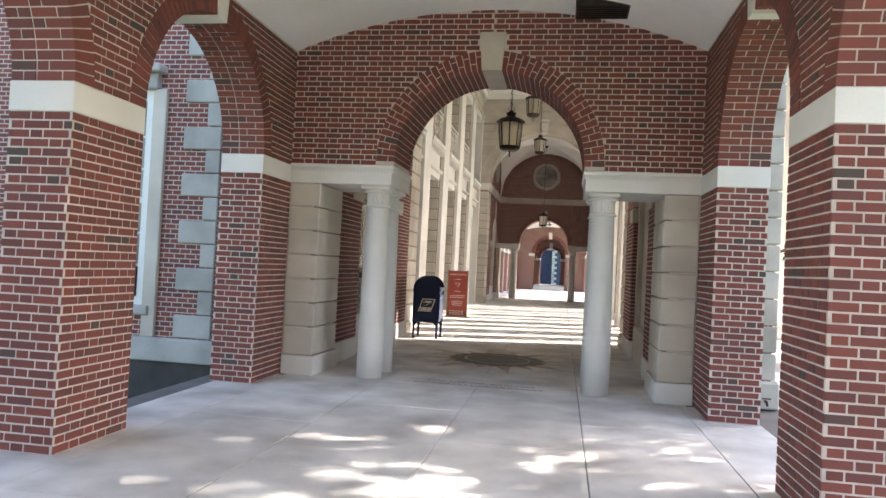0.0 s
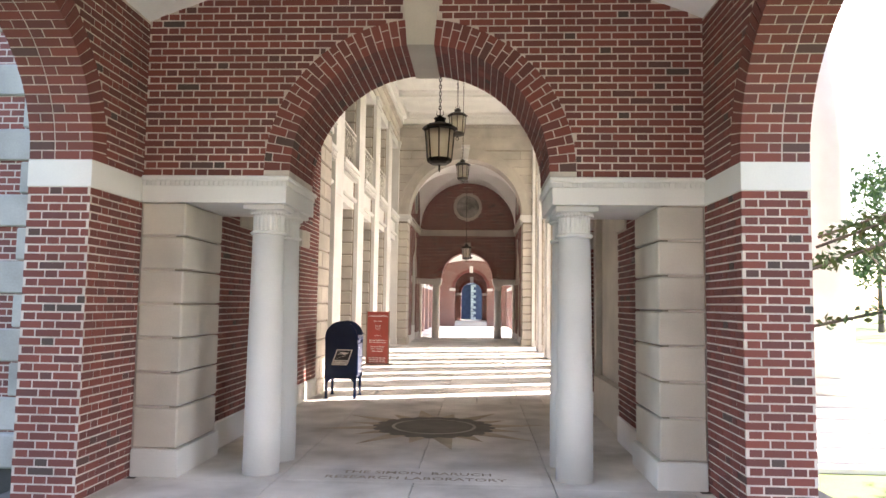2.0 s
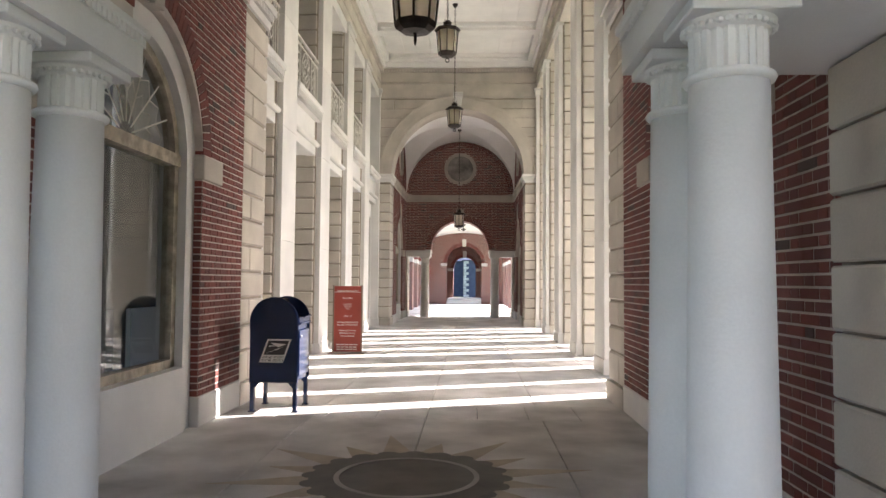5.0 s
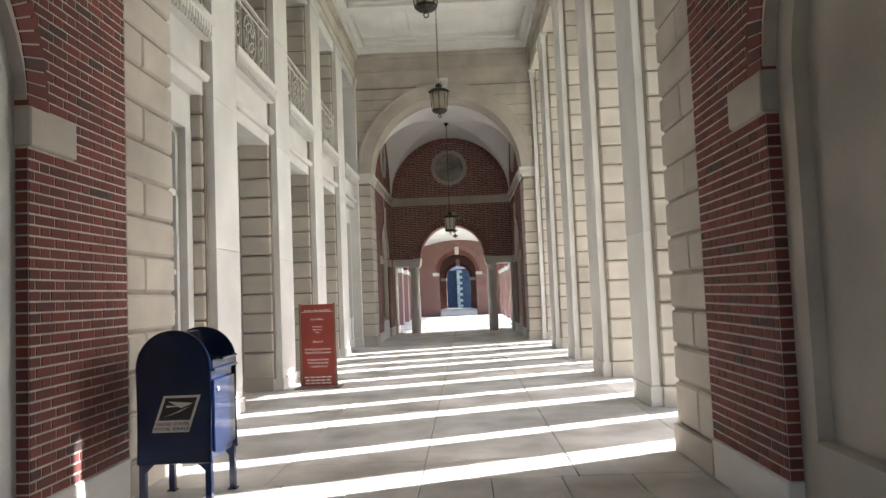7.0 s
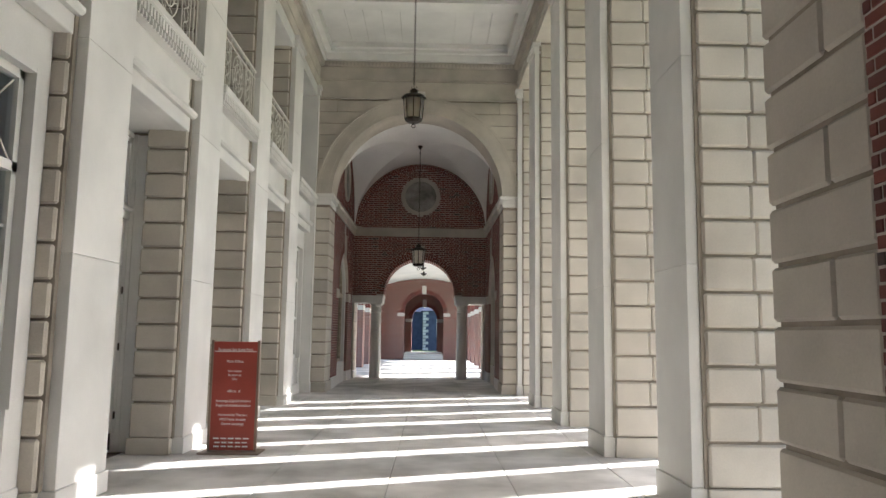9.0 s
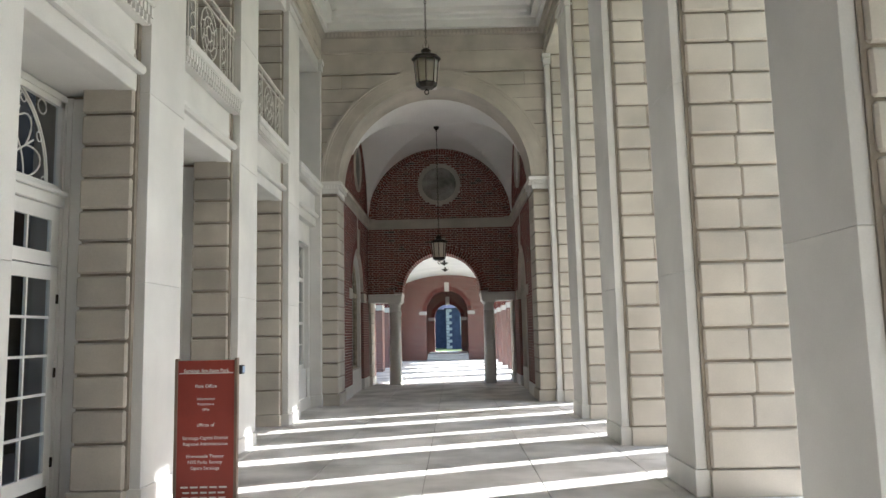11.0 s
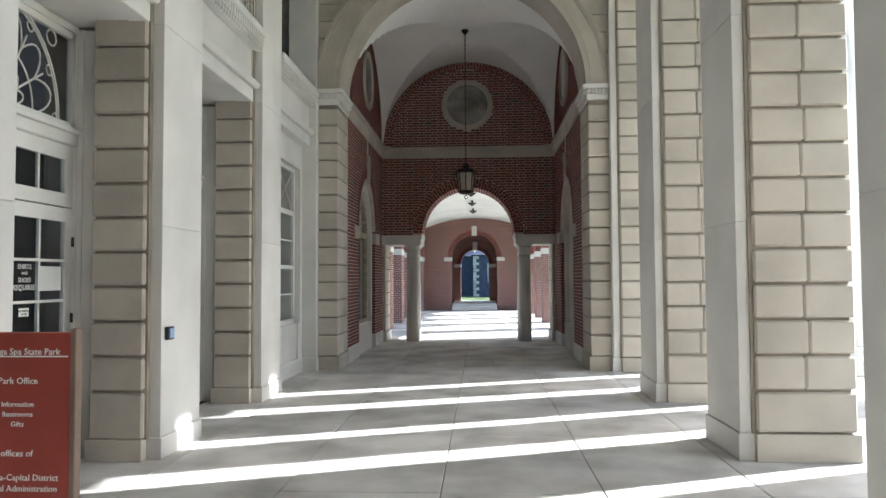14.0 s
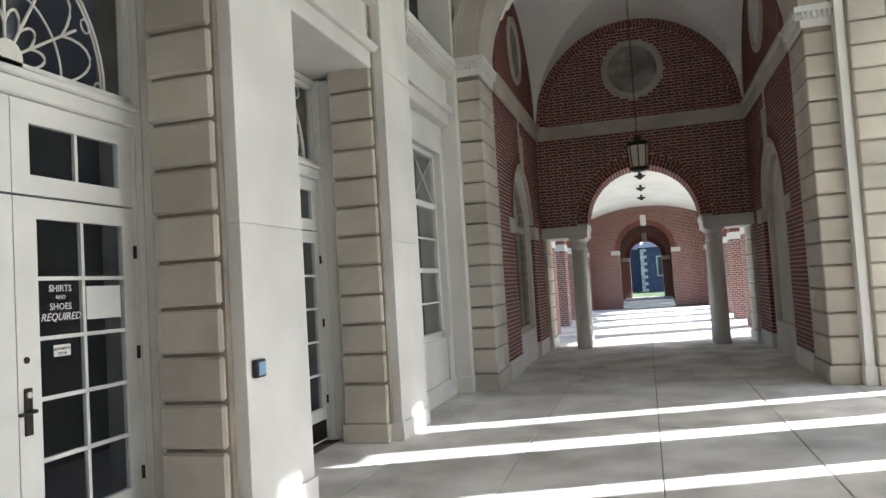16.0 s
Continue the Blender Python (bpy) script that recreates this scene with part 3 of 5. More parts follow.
        for i in range(30):
            x = 1.215 + 0.0455 * i
            dn.box(sx * x, sx * (x + 0.032), Y(YP - 0.035), Y(YP - 0.02), 2.655, 2.70)
            dn.box(sx * x, sx * (x + 0.032), Y(YE + 0.02), Y(YE + 0.005), 2.655, 2.70)
        for i in range(23):
            y = YP + 0.0455 * i
            dn.box(sx * 1.20, sx * 1.216, Y(y), Y(y + 0.032), 2.655, 2.70)
        part("dentil_band", dn, STONE_W, ent, kind="stuff")
        for cy in (8.97, 9.55):
            col = thing("column", None, None, "smooth cream limestone column with a fluted neck", "column", "vestibule columns", at=pose(sx * 1.455, Y(cy), 0))
            part("shaft", Geo().lathe([(0.17, 0.0), (0.167, 0.6), (0.156, 1.5), (0.147, 2.225)], 32), STONE_W, col, smooth=True)
            part("astragal", Geo().lathe([(0.147, 2.22), (0.166, 2.228), (0.172, 2.24), (0.166, 2.252), (0.146, 2.26)], 32), STONE_W, col, smooth=True)
            nk = Geo()
            for i in range(20):
                a = 2 * math.pi * i / 20
                nk.lathe([(0.021, 2.255), (0.021, 2.40), (0.024, 2.415)], 6, (0.125 * math.cos(a), 0.125 * math.sin(a)))
            nk.lathe([(0.134, 2.25), (0.134, 2.40), (0.15, 2.42)], 24)
            part("fluted_neck", nk, STONE_W, col)
            bd = Geo()
            for i in range(30):
                a = 2 * math.pi * i / 30
                bd.lathe([(0.004, 2.415), (0.013, 2.42), (0.015, 2.428), (0.013, 2.436), (0.004, 2.44)], 6, (0.163 * math.cos(a), 0.163 * math.sin(a)))
            part("bead_moulding", bd, STONE_W, col)
            part("echinus", Geo().lathe([(0.15, 2.41), (0.16, 2.43), (0.175, 2.45), (0.178, 2.457)], 32), STONE_W, col, smooth=True)
            part("abacus", Geo().chamfer(-0.195, 0.195, -0.195, 0.195, 2.452, 2.50, 0.006), STONE_W, col)
        # stone pier beside the columns
        qn = thing("stone_pier", None, None, "rusticated cream limestone pier of chamfered blocks", "pier", "vestibule stone piers")
        x0, x1 = sx * 2.16, sx * 2.57
        part("base", Geo().chamfer(sx * 2.13, x1, Y(YP - 0.03), Y(9.68), 0.0, 0.245, 0.008), STONE_W, qn)
        part("core", Geo().box(sx * 2.20, sx * 2.55, Y(YP + 0.035), Y(9.62), 0.2, 2.5), JOINT, qn)
        js = [0.245, 0.62] + [0.62 + 0.313 * i for i in range(1, 7)]
        js[-1] = 2.50
        for a, b in zip(js[:-1], js[1:]):
            part("stone_block", Geo().chamfer(x0, x1, Y(YP), Y(9.65), a + 0.008, b - 0.008, 0.012), STONE, qn)
        # side wall
        sw = Geo()
        place = lambda u, d, z: (sx * (VX + d), Y(u), z)
        AR = 1.17
        sw.box(sx * VX, sx * (VX + 0.6), Y(9.6), Y(CY - AR), 0, 7.6)
        sw.box(sx * VX, sx * (VX + 0.6), Y(CY + AR), Y(YV1), 0, 7.6)
        us = sorted(p[0] for p in arc(CY, 0, AR, 28))
        sw.strips(us, lambda u: 2.62 + math.sqrt(max(0, AR ** 2 - (u - CY) ** 2)), lambda u: 7.6, place, 0.0, 0.6)
        side = thing("wall_%s_%s" % (tag, "east" if sx > 0 else "west"), sw, MORTAR, "red brick side wall with a tall round arched recess", "wall", kind="structure")
        def spans(z):
            holes = [arch_hole(CY, 2.62, AR + 0.215, z)] if z > 2.66 else [(CY - AR, CY + AR)]
            if 2.46 < z <= 2.72:
                holes = [(CY - AR - 0.5, CY + AR + 0.5)]
            if 4.74 < z < 5.08:
                return []
            lo, hi = 9.62, YV1
            if z > 5.06:
                q = 2.0 ** 2 - (z - 5.1) ** 2
                w = math.sqrt(q) if q > 0 else 0
                lo, hi = CY - w, CY + w
                d = 0.67 ** 2 - (z - 6.15) ** 2
                if d > 0:
                    holes = [(CY - math.sqrt(d), CY + math.sqrt(d))]
                else:
                    holes = []
            elif z > 3.75:
                holes.append((CY - 0.12, CY + 0.12))
            return minus(lo, hi, holes)
        lay_bricks(side, [(lambda u, z: (sx * VX, Y(u), z), (0, 1, 0), (-sx, 0, 0), flemish(9.62, YV1, 0.30, 7.1, spans))])
        ring_bricks(side, place, CY, 2.72, AR, AR + 0.21, 0.0, 0.22, segs=[0, 0.1, 0.22])
        ring_bricks(side, place, CY, 5.1, 2.0, 2.22, 0.0, 0.1, segs=[0, 0.1])
        part("plinth", Geo().chamfer(sx * (VX - 0.02), sx * (VX + 0.3), Y(9.66), Y(CY - AR + 0.006), 0, 0.30, 0.01), STONE_W, side)
        part("plinth", Geo().chamfer(sx * (VX - 0.02), sx * (VX + 0.3), Y(CY + AR - 0.006), Y(YV1), 0, 0.30, 0.01), STONE_W, side)
        rt = Geo()
        for i in range(32):
            z = 0.30 + 0.0676 * i
            for u, q in ((CY - AR, 1), (CY + AR, -1)):
                rt.box(sx * (VX + 0.004), sx * (VX + 0.092), Y(u - q * 0.05), Y(u + q * 0.005), z + 0.006, z + 0.0616)
        part("jamb_bricks", rt, BRICKS, side, kind="stuff")
        for u in (CY - AR - 0.5, CY + AR):
            part("springer", Geo().chamfer(sx * (VX - 0.03), sx * (VX + 0.2), Y(u - 0.02), Y(u + 0.5), 2.47, 2.72, 0.01), STONE, side, "projecting limestone springer block")
        part("keystone", Geo().hexa([place(CY - 0.09, -0.05, 3.78), place(CY + 0.09, -0.05, 3.78), place(CY + 0.09, 0.2, 3.78), place(CY - 0.09, 0.2, 3.78), place(CY - 0.13, -0.05, 4.42), place(CY + 0.13, -0.05, 4.42), place(CY + 0.13, 0.2, 4.42), place(CY - 0.13, 0.2, 4.42)]), STONE, side)
        # stone lining of the recess
        ln = Geo()
        A2 = AR - 0.20
        ln.box(sx * (VX + 0.08), sx * (VX + 0.6), Y(CY - AR + 0.002), Y(CY - A2), 0, 2.62).box(sx * (VX + 0.08), sx * (VX + 0.6), Y(CY + A2), Y(CY + AR - 0.002), 0, 2.62)
        n = 24
        for i in range(n):
            a, b = math.pi * i / n, math.pi * (i + 1) / n
            P = lambda r, t, d: (sx * (VX + d), Y(CY + r * math.cos(t)), 2.62 + r * math.sin(t))
            ln.hexa([P(A2, a, 0.08), P(AR - 0.002, a, 0.08), P(AR - 0.002, b, 0.08), P(A2, b, 0.08), P(A2, a, 0.6), P(AR - 0.002, a, 0.6), P(AR - 0.002, b, 0.6), P(A2, b, 0.6)])
        ln.box(sx * (VX + 0.05), sx * (VX + 0.6), Y(CY - A2), Y(CY + A2), 0, 0.62 if sx < 0 else 0.57)
        part("stone_lining", ln, STONE_W if sx < 0 else STONE, side, "smooth limestone lining")
        if sx > 0:
            pn = Geo().box(VX + 0.17, VX + 0.5, Y(CY - A2), Y(CY + A2), 0.57, 2.62)
            us = sorted(p[0] for p in arc(CY, 0, A2, 24))
            pn.strips(us, lambda u: 2.62, lambda u: 2.62 + math.sqrt(max(0.0001, A2 ** 2 - (u - CY) ** 2)), place, 0.17, 0.5)
            part("blind_panel", pn, STONE, side, "plain blind limestone panel")
        else:
            arched_window("window_%s" % tag, Y, CY, A2)
        # round panel in the side lunette
        P = lambda r, a, d: (sx * (VX + d), Y(CY + r * math.cos(a)), 6.15 + r * math.sin(a))
        part("panel_ring", Geo().hoop(P, 0.53, 0.655, -0.05, 0.05), STONE, side, "pale limestone ring")
        c = Geo().hoop(P, 0.02, 0.535, -0.012, 0.05)
        part("round_panel", c, MEDAL if sx < 0 else STONE_W, side, "round stone panel")
    # string course round the room
    sc = Geo()
    for sx in (-1, 1):
        sc.box(sx * (VX - 0.05), sx * (VX + 0.1), Y(YV0), Y(YV1 - 0.025), 4.76, 4.98)
        sc.box(sx * (VX - 0.11), sx * (VX + 0.1), Y(YV0), Y(YV1 - 0.025), 4.98, 5.05)
    sc.box(-VX, VX, Y(YV0 + 0.05), Y(YV0 - 0.1), 4.76, 4.98).box(-VX, VX, Y(YV0 + 0.11), Y(YV0 - 0.1), 4.98, 5.05)
    trim = thing("trim_string_course_%s" % tag, sc, STONE, "pale limestone string course with small dentils", "moulding", kind="structure")
    dn = Geo()
    for i in range(48):
        x = -VX + 0.03 + 0.093 * i
        dn.box(x, x + 0.05, Y(YV0 + 0.05), Y(YV0 + 0.095), 4.89, 4.98)
    part("dentil_band", dn, STONE, trim, kind="stuff")
    # groin vault
    n = 44
    hy = (YV1 - YV0) / 2
    cy = (YV1 + YV0) / 2
    vz = lambda x, y: 5.05 + max(math.sqrt(max(0, VX ** 2 - x * x)), math.sqrt(max(0, hy ** 2 - (y - cy) ** 2)) * VX / hy)
    g = Geo()
    vs = [(-VX + 2 * VX * i / n, Y(cy - hy + 2 * hy * j / n), vz(-VX + 2 * VX * i / n, cy - hy + 2 * hy * j / n)) for j in range(n + 1) for i in range(n + 1)]
    g.add(vs, [(j * (n + 1) + i, j * (n + 1) + i + 1, (j + 1) * (n + 1) + i + 1, (j + 1) * (n + 1) + i) for j in range(n) for i in range(n)])
    g.add([(-3.2, Y(8.8), 7.62), (3.2, Y(8.8), 7.62), (3.2, Y(YV1), 7.62), (-3.2, Y(YV1), 7.62)], [(0, 1, 2, 3)])
    thing("ceiling_vestibule_%s" % tag, g, PLASTER, "white plaster groin vault", "ceiling", kind="structure")
    # stone wall with the great arch towards the hall
    w = Geo()
    pl = lambda u, d, z: (u, Y(YV1 + d), z)
    D = YH - YV1
    RA = VX - 0.02
    w.box(-3.6, -VX - 0.02, Y(YV1), Y(YH - 0.05), 0, 5.05).box(VX + 0.02, 3.6, Y(YV1), Y(YH - 0.05), 0, 5.05)
    w.box(-3.6, -RA, Y(YV1), Y(YH - 0.03), 5.05, 9.2).box(RA, 3.6, Y(YV1), Y(YH - 0.03), 5.05, 9.2)
    w.strips(sorted(p[0] for p in arc(0, 0, RA, 36)), lambda u: 5.05 + math.sqrt(max(0, RA * RA - u * u)), lambda u: 9.2, pl, 0.0, D - 0.03)
    hw = thing("wall_hall_%s" % tag, w, JOINT, "cream limestone wall with a great round arch", "wall", kind="structure")
    for sx in (-1, 1):
        for i, (a, b) in enumerate(zip(JOINTS[:14], JOINTS[1:15])):
            b = min(b, 4.78)
            if b - a > 0.05:
                for p, q in ([(YV1 + 0.003, YH)] if i % 2 else [(YV1 + 0.003, YV1 + 0.33), (YV1 + 0.34, YH)]):
                    part("stone_block", Geo().chamfer(sx * VX, sx * (HX + 0.02), Y(p), Y(q), a + 0.013, b - 0.013, 0.018), STONE, hw)
        part("base", Geo().chamfer(sx * (VX - 0.03), sx * (HX + 0.02), Y(YV1 - 0.02), Y(YH + 0.03), 0, 0.245, 0.008), STONE, hw)
        im = Geo().box(sx * (VX - 0.02), sx * (HX + 0.02), Y(YV1 - 0.02), Y(YH + 0.02), 4.78, 4.97).box(sx * (VX - 0.09), sx * (HX + 0.02), Y(YV1 - 0.02), Y(YH + 0.09), 4.97, 5.05)
        for i in range(6):
            x = VX + 0.0 + 0.064 * i
            im.box(sx * x, sx * (x + 0.034), Y(YH + 0.02), Y(YH + 0.07), 4.88, 4.97)
        for i in range(14):
            y = YV1 + 0.02 + 0.066 * i
            im.box(sx * (VX - 0.02), sx * (VX - 0.07), Y(y), Y(y + 0.034), 4.88, 4.97)
        part("impost", im, STONE_W, hw, "dentilled limestone impost")
        # half pilaster in the corner
        dp = 0.13 if sx > 0 else 0.5
        pil = Geo().chamfer(sx * HX, sx * (HX + dp), Y(YH - 0.05), Y(YH + 0.16), 0.245, 7.65, 0.006).chamfer(sx * (HX - 0.02), sx * (HX + dp), Y(YH - 0.05), Y(YH + 0.18), 0, 0.245, 0.006)
        pil.box(sx * (HX - 0.03), sx * (HX + dp), Y(YH - 0.05), Y(YH + 0.19), 7.65, 7.80).box(sx * (HX - 0.06), sx * (HX + dp), Y(YH - 0.05), Y(YH + 0.22), 7.80, 7.90)
        if sx > 0:
            part("respond_base", Geo().chamfer(HX + 0.132, 3.62, Y(YH - 0.05), Y(YH + 0.23), 0, 0.245, 0.006), STONE, hw)
            part("respond_core", Geo().box(HX + 0.11, 3.56, Y(YH - 0.05), Y(YH + 0.18), 0.24, 7.9), JOINT, hw)
            for i, (a, b) in enumerate(zip(JOINTS[:25], JOINTS[1:26])):
                b = min(b, 7.9)
                if b - a > 0.05:
                    for p, q in [(HX + 0.132, HX + 0.58), (HX + 0.58, 3.60)]:
                        part("stone_block", Geo().chamfer(p + 0.002, q - 0.002, Y(YH - 0.03), Y(YH + 0.215), a + 0.013, b - 0.013, 0.018), STONE, hw)
        part("half_pilaster", pil, STONE_W, hw, "narrow smooth limestone pilaster")
    # archivolt
    av = Geo()
    n = 48
    for prof in ((2.205, 2.30, 0.02), (2.30, 2.52, 0.035), (2.52, 2.57, 0.05), (2.57, 2.63, 0.075)):
        r0, r1, pr = prof
        for i in range(n):
            a, b = math.pi * i / n, math.pi * (i + 1) / n
            P = lambda r, t, d: pl(r * math.cos(t), d, 5.05 + r * math.sin(t))
            av.hexa([P(r0, a, 0.0), P(r1, a, 0.0), P(r1, b, 0.0), P(r0, b, 0.0), P(r0, a, D + pr), P(r1, a, D + pr), P(r1, b, D + pr), P(r0, b, D + pr)])
    part("archivolt", av, STONE, hw, "smooth moulded limestone arch band")
    part("keystone", Geo().hexa([pl(-0.09, D, 7.17), pl(0.09, D, 7.17), pl(0.09, D + 0.12, 7.17), pl(-0.09, D + 0.12, 7.17), pl(-0.16, D, 7.78), pl(0.16, D, 7.78), pl(0.16, D + 0.19, 7.78), pl(-0.16, D + 0.19, 7.78)]), STONE_W, hw, "scrolled limestone keystone")
    sc = Geo()
    for zc, rr in ((7.70, 0.075), (7.24, 0.045)):
        sc.tube([pl(-0.17 if zc > 7.5 else -0.10, D + 0.15, zc), pl(0.17 if zc > 7.5 else 0.10, D + 0.15, zc)], rr, 14)
    for x in (-0.05, 0.0, 0.05):
        sc.tube([pl(x, D + 0.125, 7.24), pl(x * 1.4, D + 0.165, 7.5), pl(x * 1.7, D + 0.19, 7.72)], 0.014, 6)
    part("keystone_scroll", sc, STONE_W, hw, "carved scroll of the keystone")
    # courses of the wall above the imposts
    z, r = 5.05, 0
    while z < 7.45:
        t = min(z + 0.315, 7.6)
        cut = arch_hole(0, 5.05, 2.62, z + 0.02)[1]
        edges = [cut] + [x for x in ([2.62] if cut > 1.9 else [x for x in (0.55 * (r % 2) * 0.5 + 0.62 * i for i in range(6)) if x > cut + 0.2 and x < 2.45] + [2.62])]
        for sx in (-1, 1):
            for a, b in zip(edges[:-1], edges[1:]):
                if b - a > 0.05:
                    # blocks that meet the arch are trimmed along it
                    t1 = arch_hole(0, 5.05, 2.62, t)[1]
                    a2 = t1 if a == edges[0] else a
                    q = Geo().hexa([(sx * (a + 0.006), Y(YH - 0.06), z + 0.009), (sx * (b - 0.006), Y(YH - 0.06), z + 0.009), (sx * (b - 0.006), Y(YH), z + 0.009), (sx * (a + 0.006), Y(YH), z + 0.009),
                                    (sx * (a2 + 0.006), Y(YH - 0.06), t - 0.009), (sx * (b - 0.006), Y(YH - 0.06), t - 0.009), (sx * (b - 0.006), Y(YH), t - 0.009), (sx * (a2 + 0.006), Y(YH), t - 0.009)])
                    part("stone_block", q, STONE, hw)
        z = t
        r += 1
    for z0, z1, pr in ((7.60, 7.66, 0.02), (7.66, 8.10, 0.0), (8.10, 8.14, 0.025), (8.14, 8.48, 0.01), (8.48, 8.62, 0.05)):
        part("frieze", Geo().chamfer(-2.66, 2.66, Y(YH - 0.05), Y(YH + pr), z0 + 0.004, z1 - 0.004, 0.004), STONE, hw)


def arched_window(name, Y, cy, r):
    """Tall arched sash window with a traceried fanlight, in the west side."""
    w = thing(name, None, None, "tall arched window with white tracery in a peeling cream frame", "window", kind="structure")
    X = -VX - 0.22
    fr = Geo().box(X - 0.06, X + 0.06, Y(cy - r), Y(cy - r + 0.09), 0.62, 2.62).box(X - 0.06, X + 0.06, Y(cy + r - 0.09), Y(cy + r), 0.62, 2.62)
    fr.box(X - 0.06, X + 0.06, Y(cy - r), Y(cy + r), 0.62, 0.70).box(X - 0.07, X + 0.08, Y(cy - r), Y(cy + r), 2.56, 2.68)
    n = 24
    for i in range(n):
        a, b = math.pi * i / n, math.pi * (i + 1) / n
        P = lambda q, t, d: (X + d, Y(cy + q * math.cos(t)), 2.62 + q * math.sin(t))
        fr.hexa([P(r - 0.09, a, -0.06), P(r, a, -0.06), P(r, b, -0.06), P(r - 0.09, b, -0.06), P(r - 0.09, a, 0.06), P(r, a, 0.06), P(r, b, 0.06), P(r - 0.09, b, 0.06)])
    part("window_frame", fr, FRAMEW, w, "peeling cream painted wood frame")
    tr = Geo()
    for k in range(1, 8):
        a = math.pi * k / 8
        tr.tube([(X, Y(cy + 0.12 * math.cos(a)), 2.68 + 0.12 * math.sin(a)), (X, Y(cy + (r - 0.08) * math.cos(a)), 2.66 + (r - 0.08) * math.sin(a))], 0.009)
        for q in (0.42, 0.62):
            a2 = math.pi * (k - 1) / 8
            am = (a + a2) / 2
            tr.tube([(X, Y(cy + q * r * math.cos(a2)), 2.66 + q * r * math.sin(a2)), (X, Y(cy + (q + 0.12) * r * math.cos(am)), 2.66 + (q + 0.12) * r * math.sin(am)), (X, Y(cy + q * r * math.cos(a)), 2.66 + q * r * math.sin(a))], 0.008)
    part("tracery", tr, IRONW, w, "white iron tracery")
    us = sorted(p[0] for p in arc(cy, 0, r - 0.05, 20))
    part("pane", Geo().box(X - 0.006, X + 0.006, Y(cy - r + 0.06), Y(cy + r - 0.06), 0.66, 2.6), GLASS, w)
    part("pane", Geo().strips(us, lambda u: 2.62, lambda u: 2.62 + math.sqrt(max(1e-4, (r - 0.05) ** 2 - (u - cy) ** 2)), lambda u, d, z: (X + d, Y(u), z), -0.006, 0.006), GLASS, w)
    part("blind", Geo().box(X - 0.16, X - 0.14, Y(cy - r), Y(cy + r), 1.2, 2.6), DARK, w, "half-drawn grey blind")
    # dark backing for the window, shade of the room in its colour
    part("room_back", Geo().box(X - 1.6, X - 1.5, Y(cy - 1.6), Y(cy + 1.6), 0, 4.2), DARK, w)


pavilion(False)
pavilion(True)


# ---------------------------------------------------------------- hall: east piers, open to the portico
PTOP = 7.65


def capital(g, x0, x1, y0, y1):
    """Simple moulded cap round a pilaster's head."""
    s = 1 if x1 > x0 else -1
    g.box(x0 - s * 0.02, x1, y0 - 0.02, y1 + 0.02, PTOP, PTOP + 0.05)
    g.box(x0 - s * 0.01, x1, y0 - 0.01, y1 + 0.01, PTOP + 0.05, PTOP + 0.17)
    g.box(x0 - s * 0.05, x1, y0 - 0.05, y1 + 0.05, PTOP + 0.17, PTOP + 0.25)


def pilaster(parent, s, y0, y1, depth, foot=0.245):
    part("plinth", Geo().chamfer(s * (HX - 0.02), s * (HX + depth), y0 - 0.02, y1 + 0.02, 0, foot, 0.006), STONE_W, parent)
    for a, b in ((foot, 2.12), (2.12, 4.0), (4.0, 5.85), (5.85, PTOP)):
        part("pilaster_drum", Geo().chamfer(s * HX, s * (HX + depth), y0, y1, a + 0.001, b - 0.001, 0.004), STONE_W, parent)
    g = Geo()
    capital(g, s * HX, s * (HX + depth), y0, y1)
    part("capital", g, STONE_W, parent)


for k in range(4):
    y0, y1 = PIER0 + PITCH * k, PIER1 + PITCH * k
    pier = thing("pier", None, None, "tall cream limestone pier, smooth pilaster before rusticated blocks", "pier", "hall piers beside the portico")
    pilaster(pier, 1, y0, y1, 0.13)
    part("base", Geo().chamfer(HX + 0.12, 3.62, y0 - 0.07, y1 + 0.07, 0, 0.245, 0.006), STONE, pier)
    part("core", Geo().box(HX + 0.10, 3.56, y0 - 0.02, y1 + 0.02, 0.24, 7.95), JOINT, pier)
    for i, (a, b) in enumerate(zip(JOINTS[:25], JOINTS[1:26])):
        b = min(b, 7.9)
        if b - a < 0.05:
            continue
        cuts = [HX + 0.13, 3.60] if i == 0 else [HX + 0.13, HX + (0.56 if i % 2 else 0.60), 3.60]
        for p, q in zip(cuts[:-1], cuts[1:]):
            part("stone_block", Geo().chamfer(p + 0.002, q - 0.002, y0 - 0.055, y1 + 0.055, a + 0.013, b - 0.013, 0.018), STONE, pier)

# architrave over the east openings, and the upper wall
east = thing("wall_hall_east", Geo().box(HX + 0.01, 3.6, YH, mirrored(YH), 7.9, 9.2), STONE, "limestone architrave over the open bays", "wall", kind="structure")
part("fillet", Geo().box(HX - 0.02, HX + 0.05, YH, mirrored(YH), 8.10, 8.14), STONE, east)
part("cornice", Geo().box(HX - 0.05, HX + 0.05, YH, mirrored(YH), 8.48, 8.62), STONE, east)

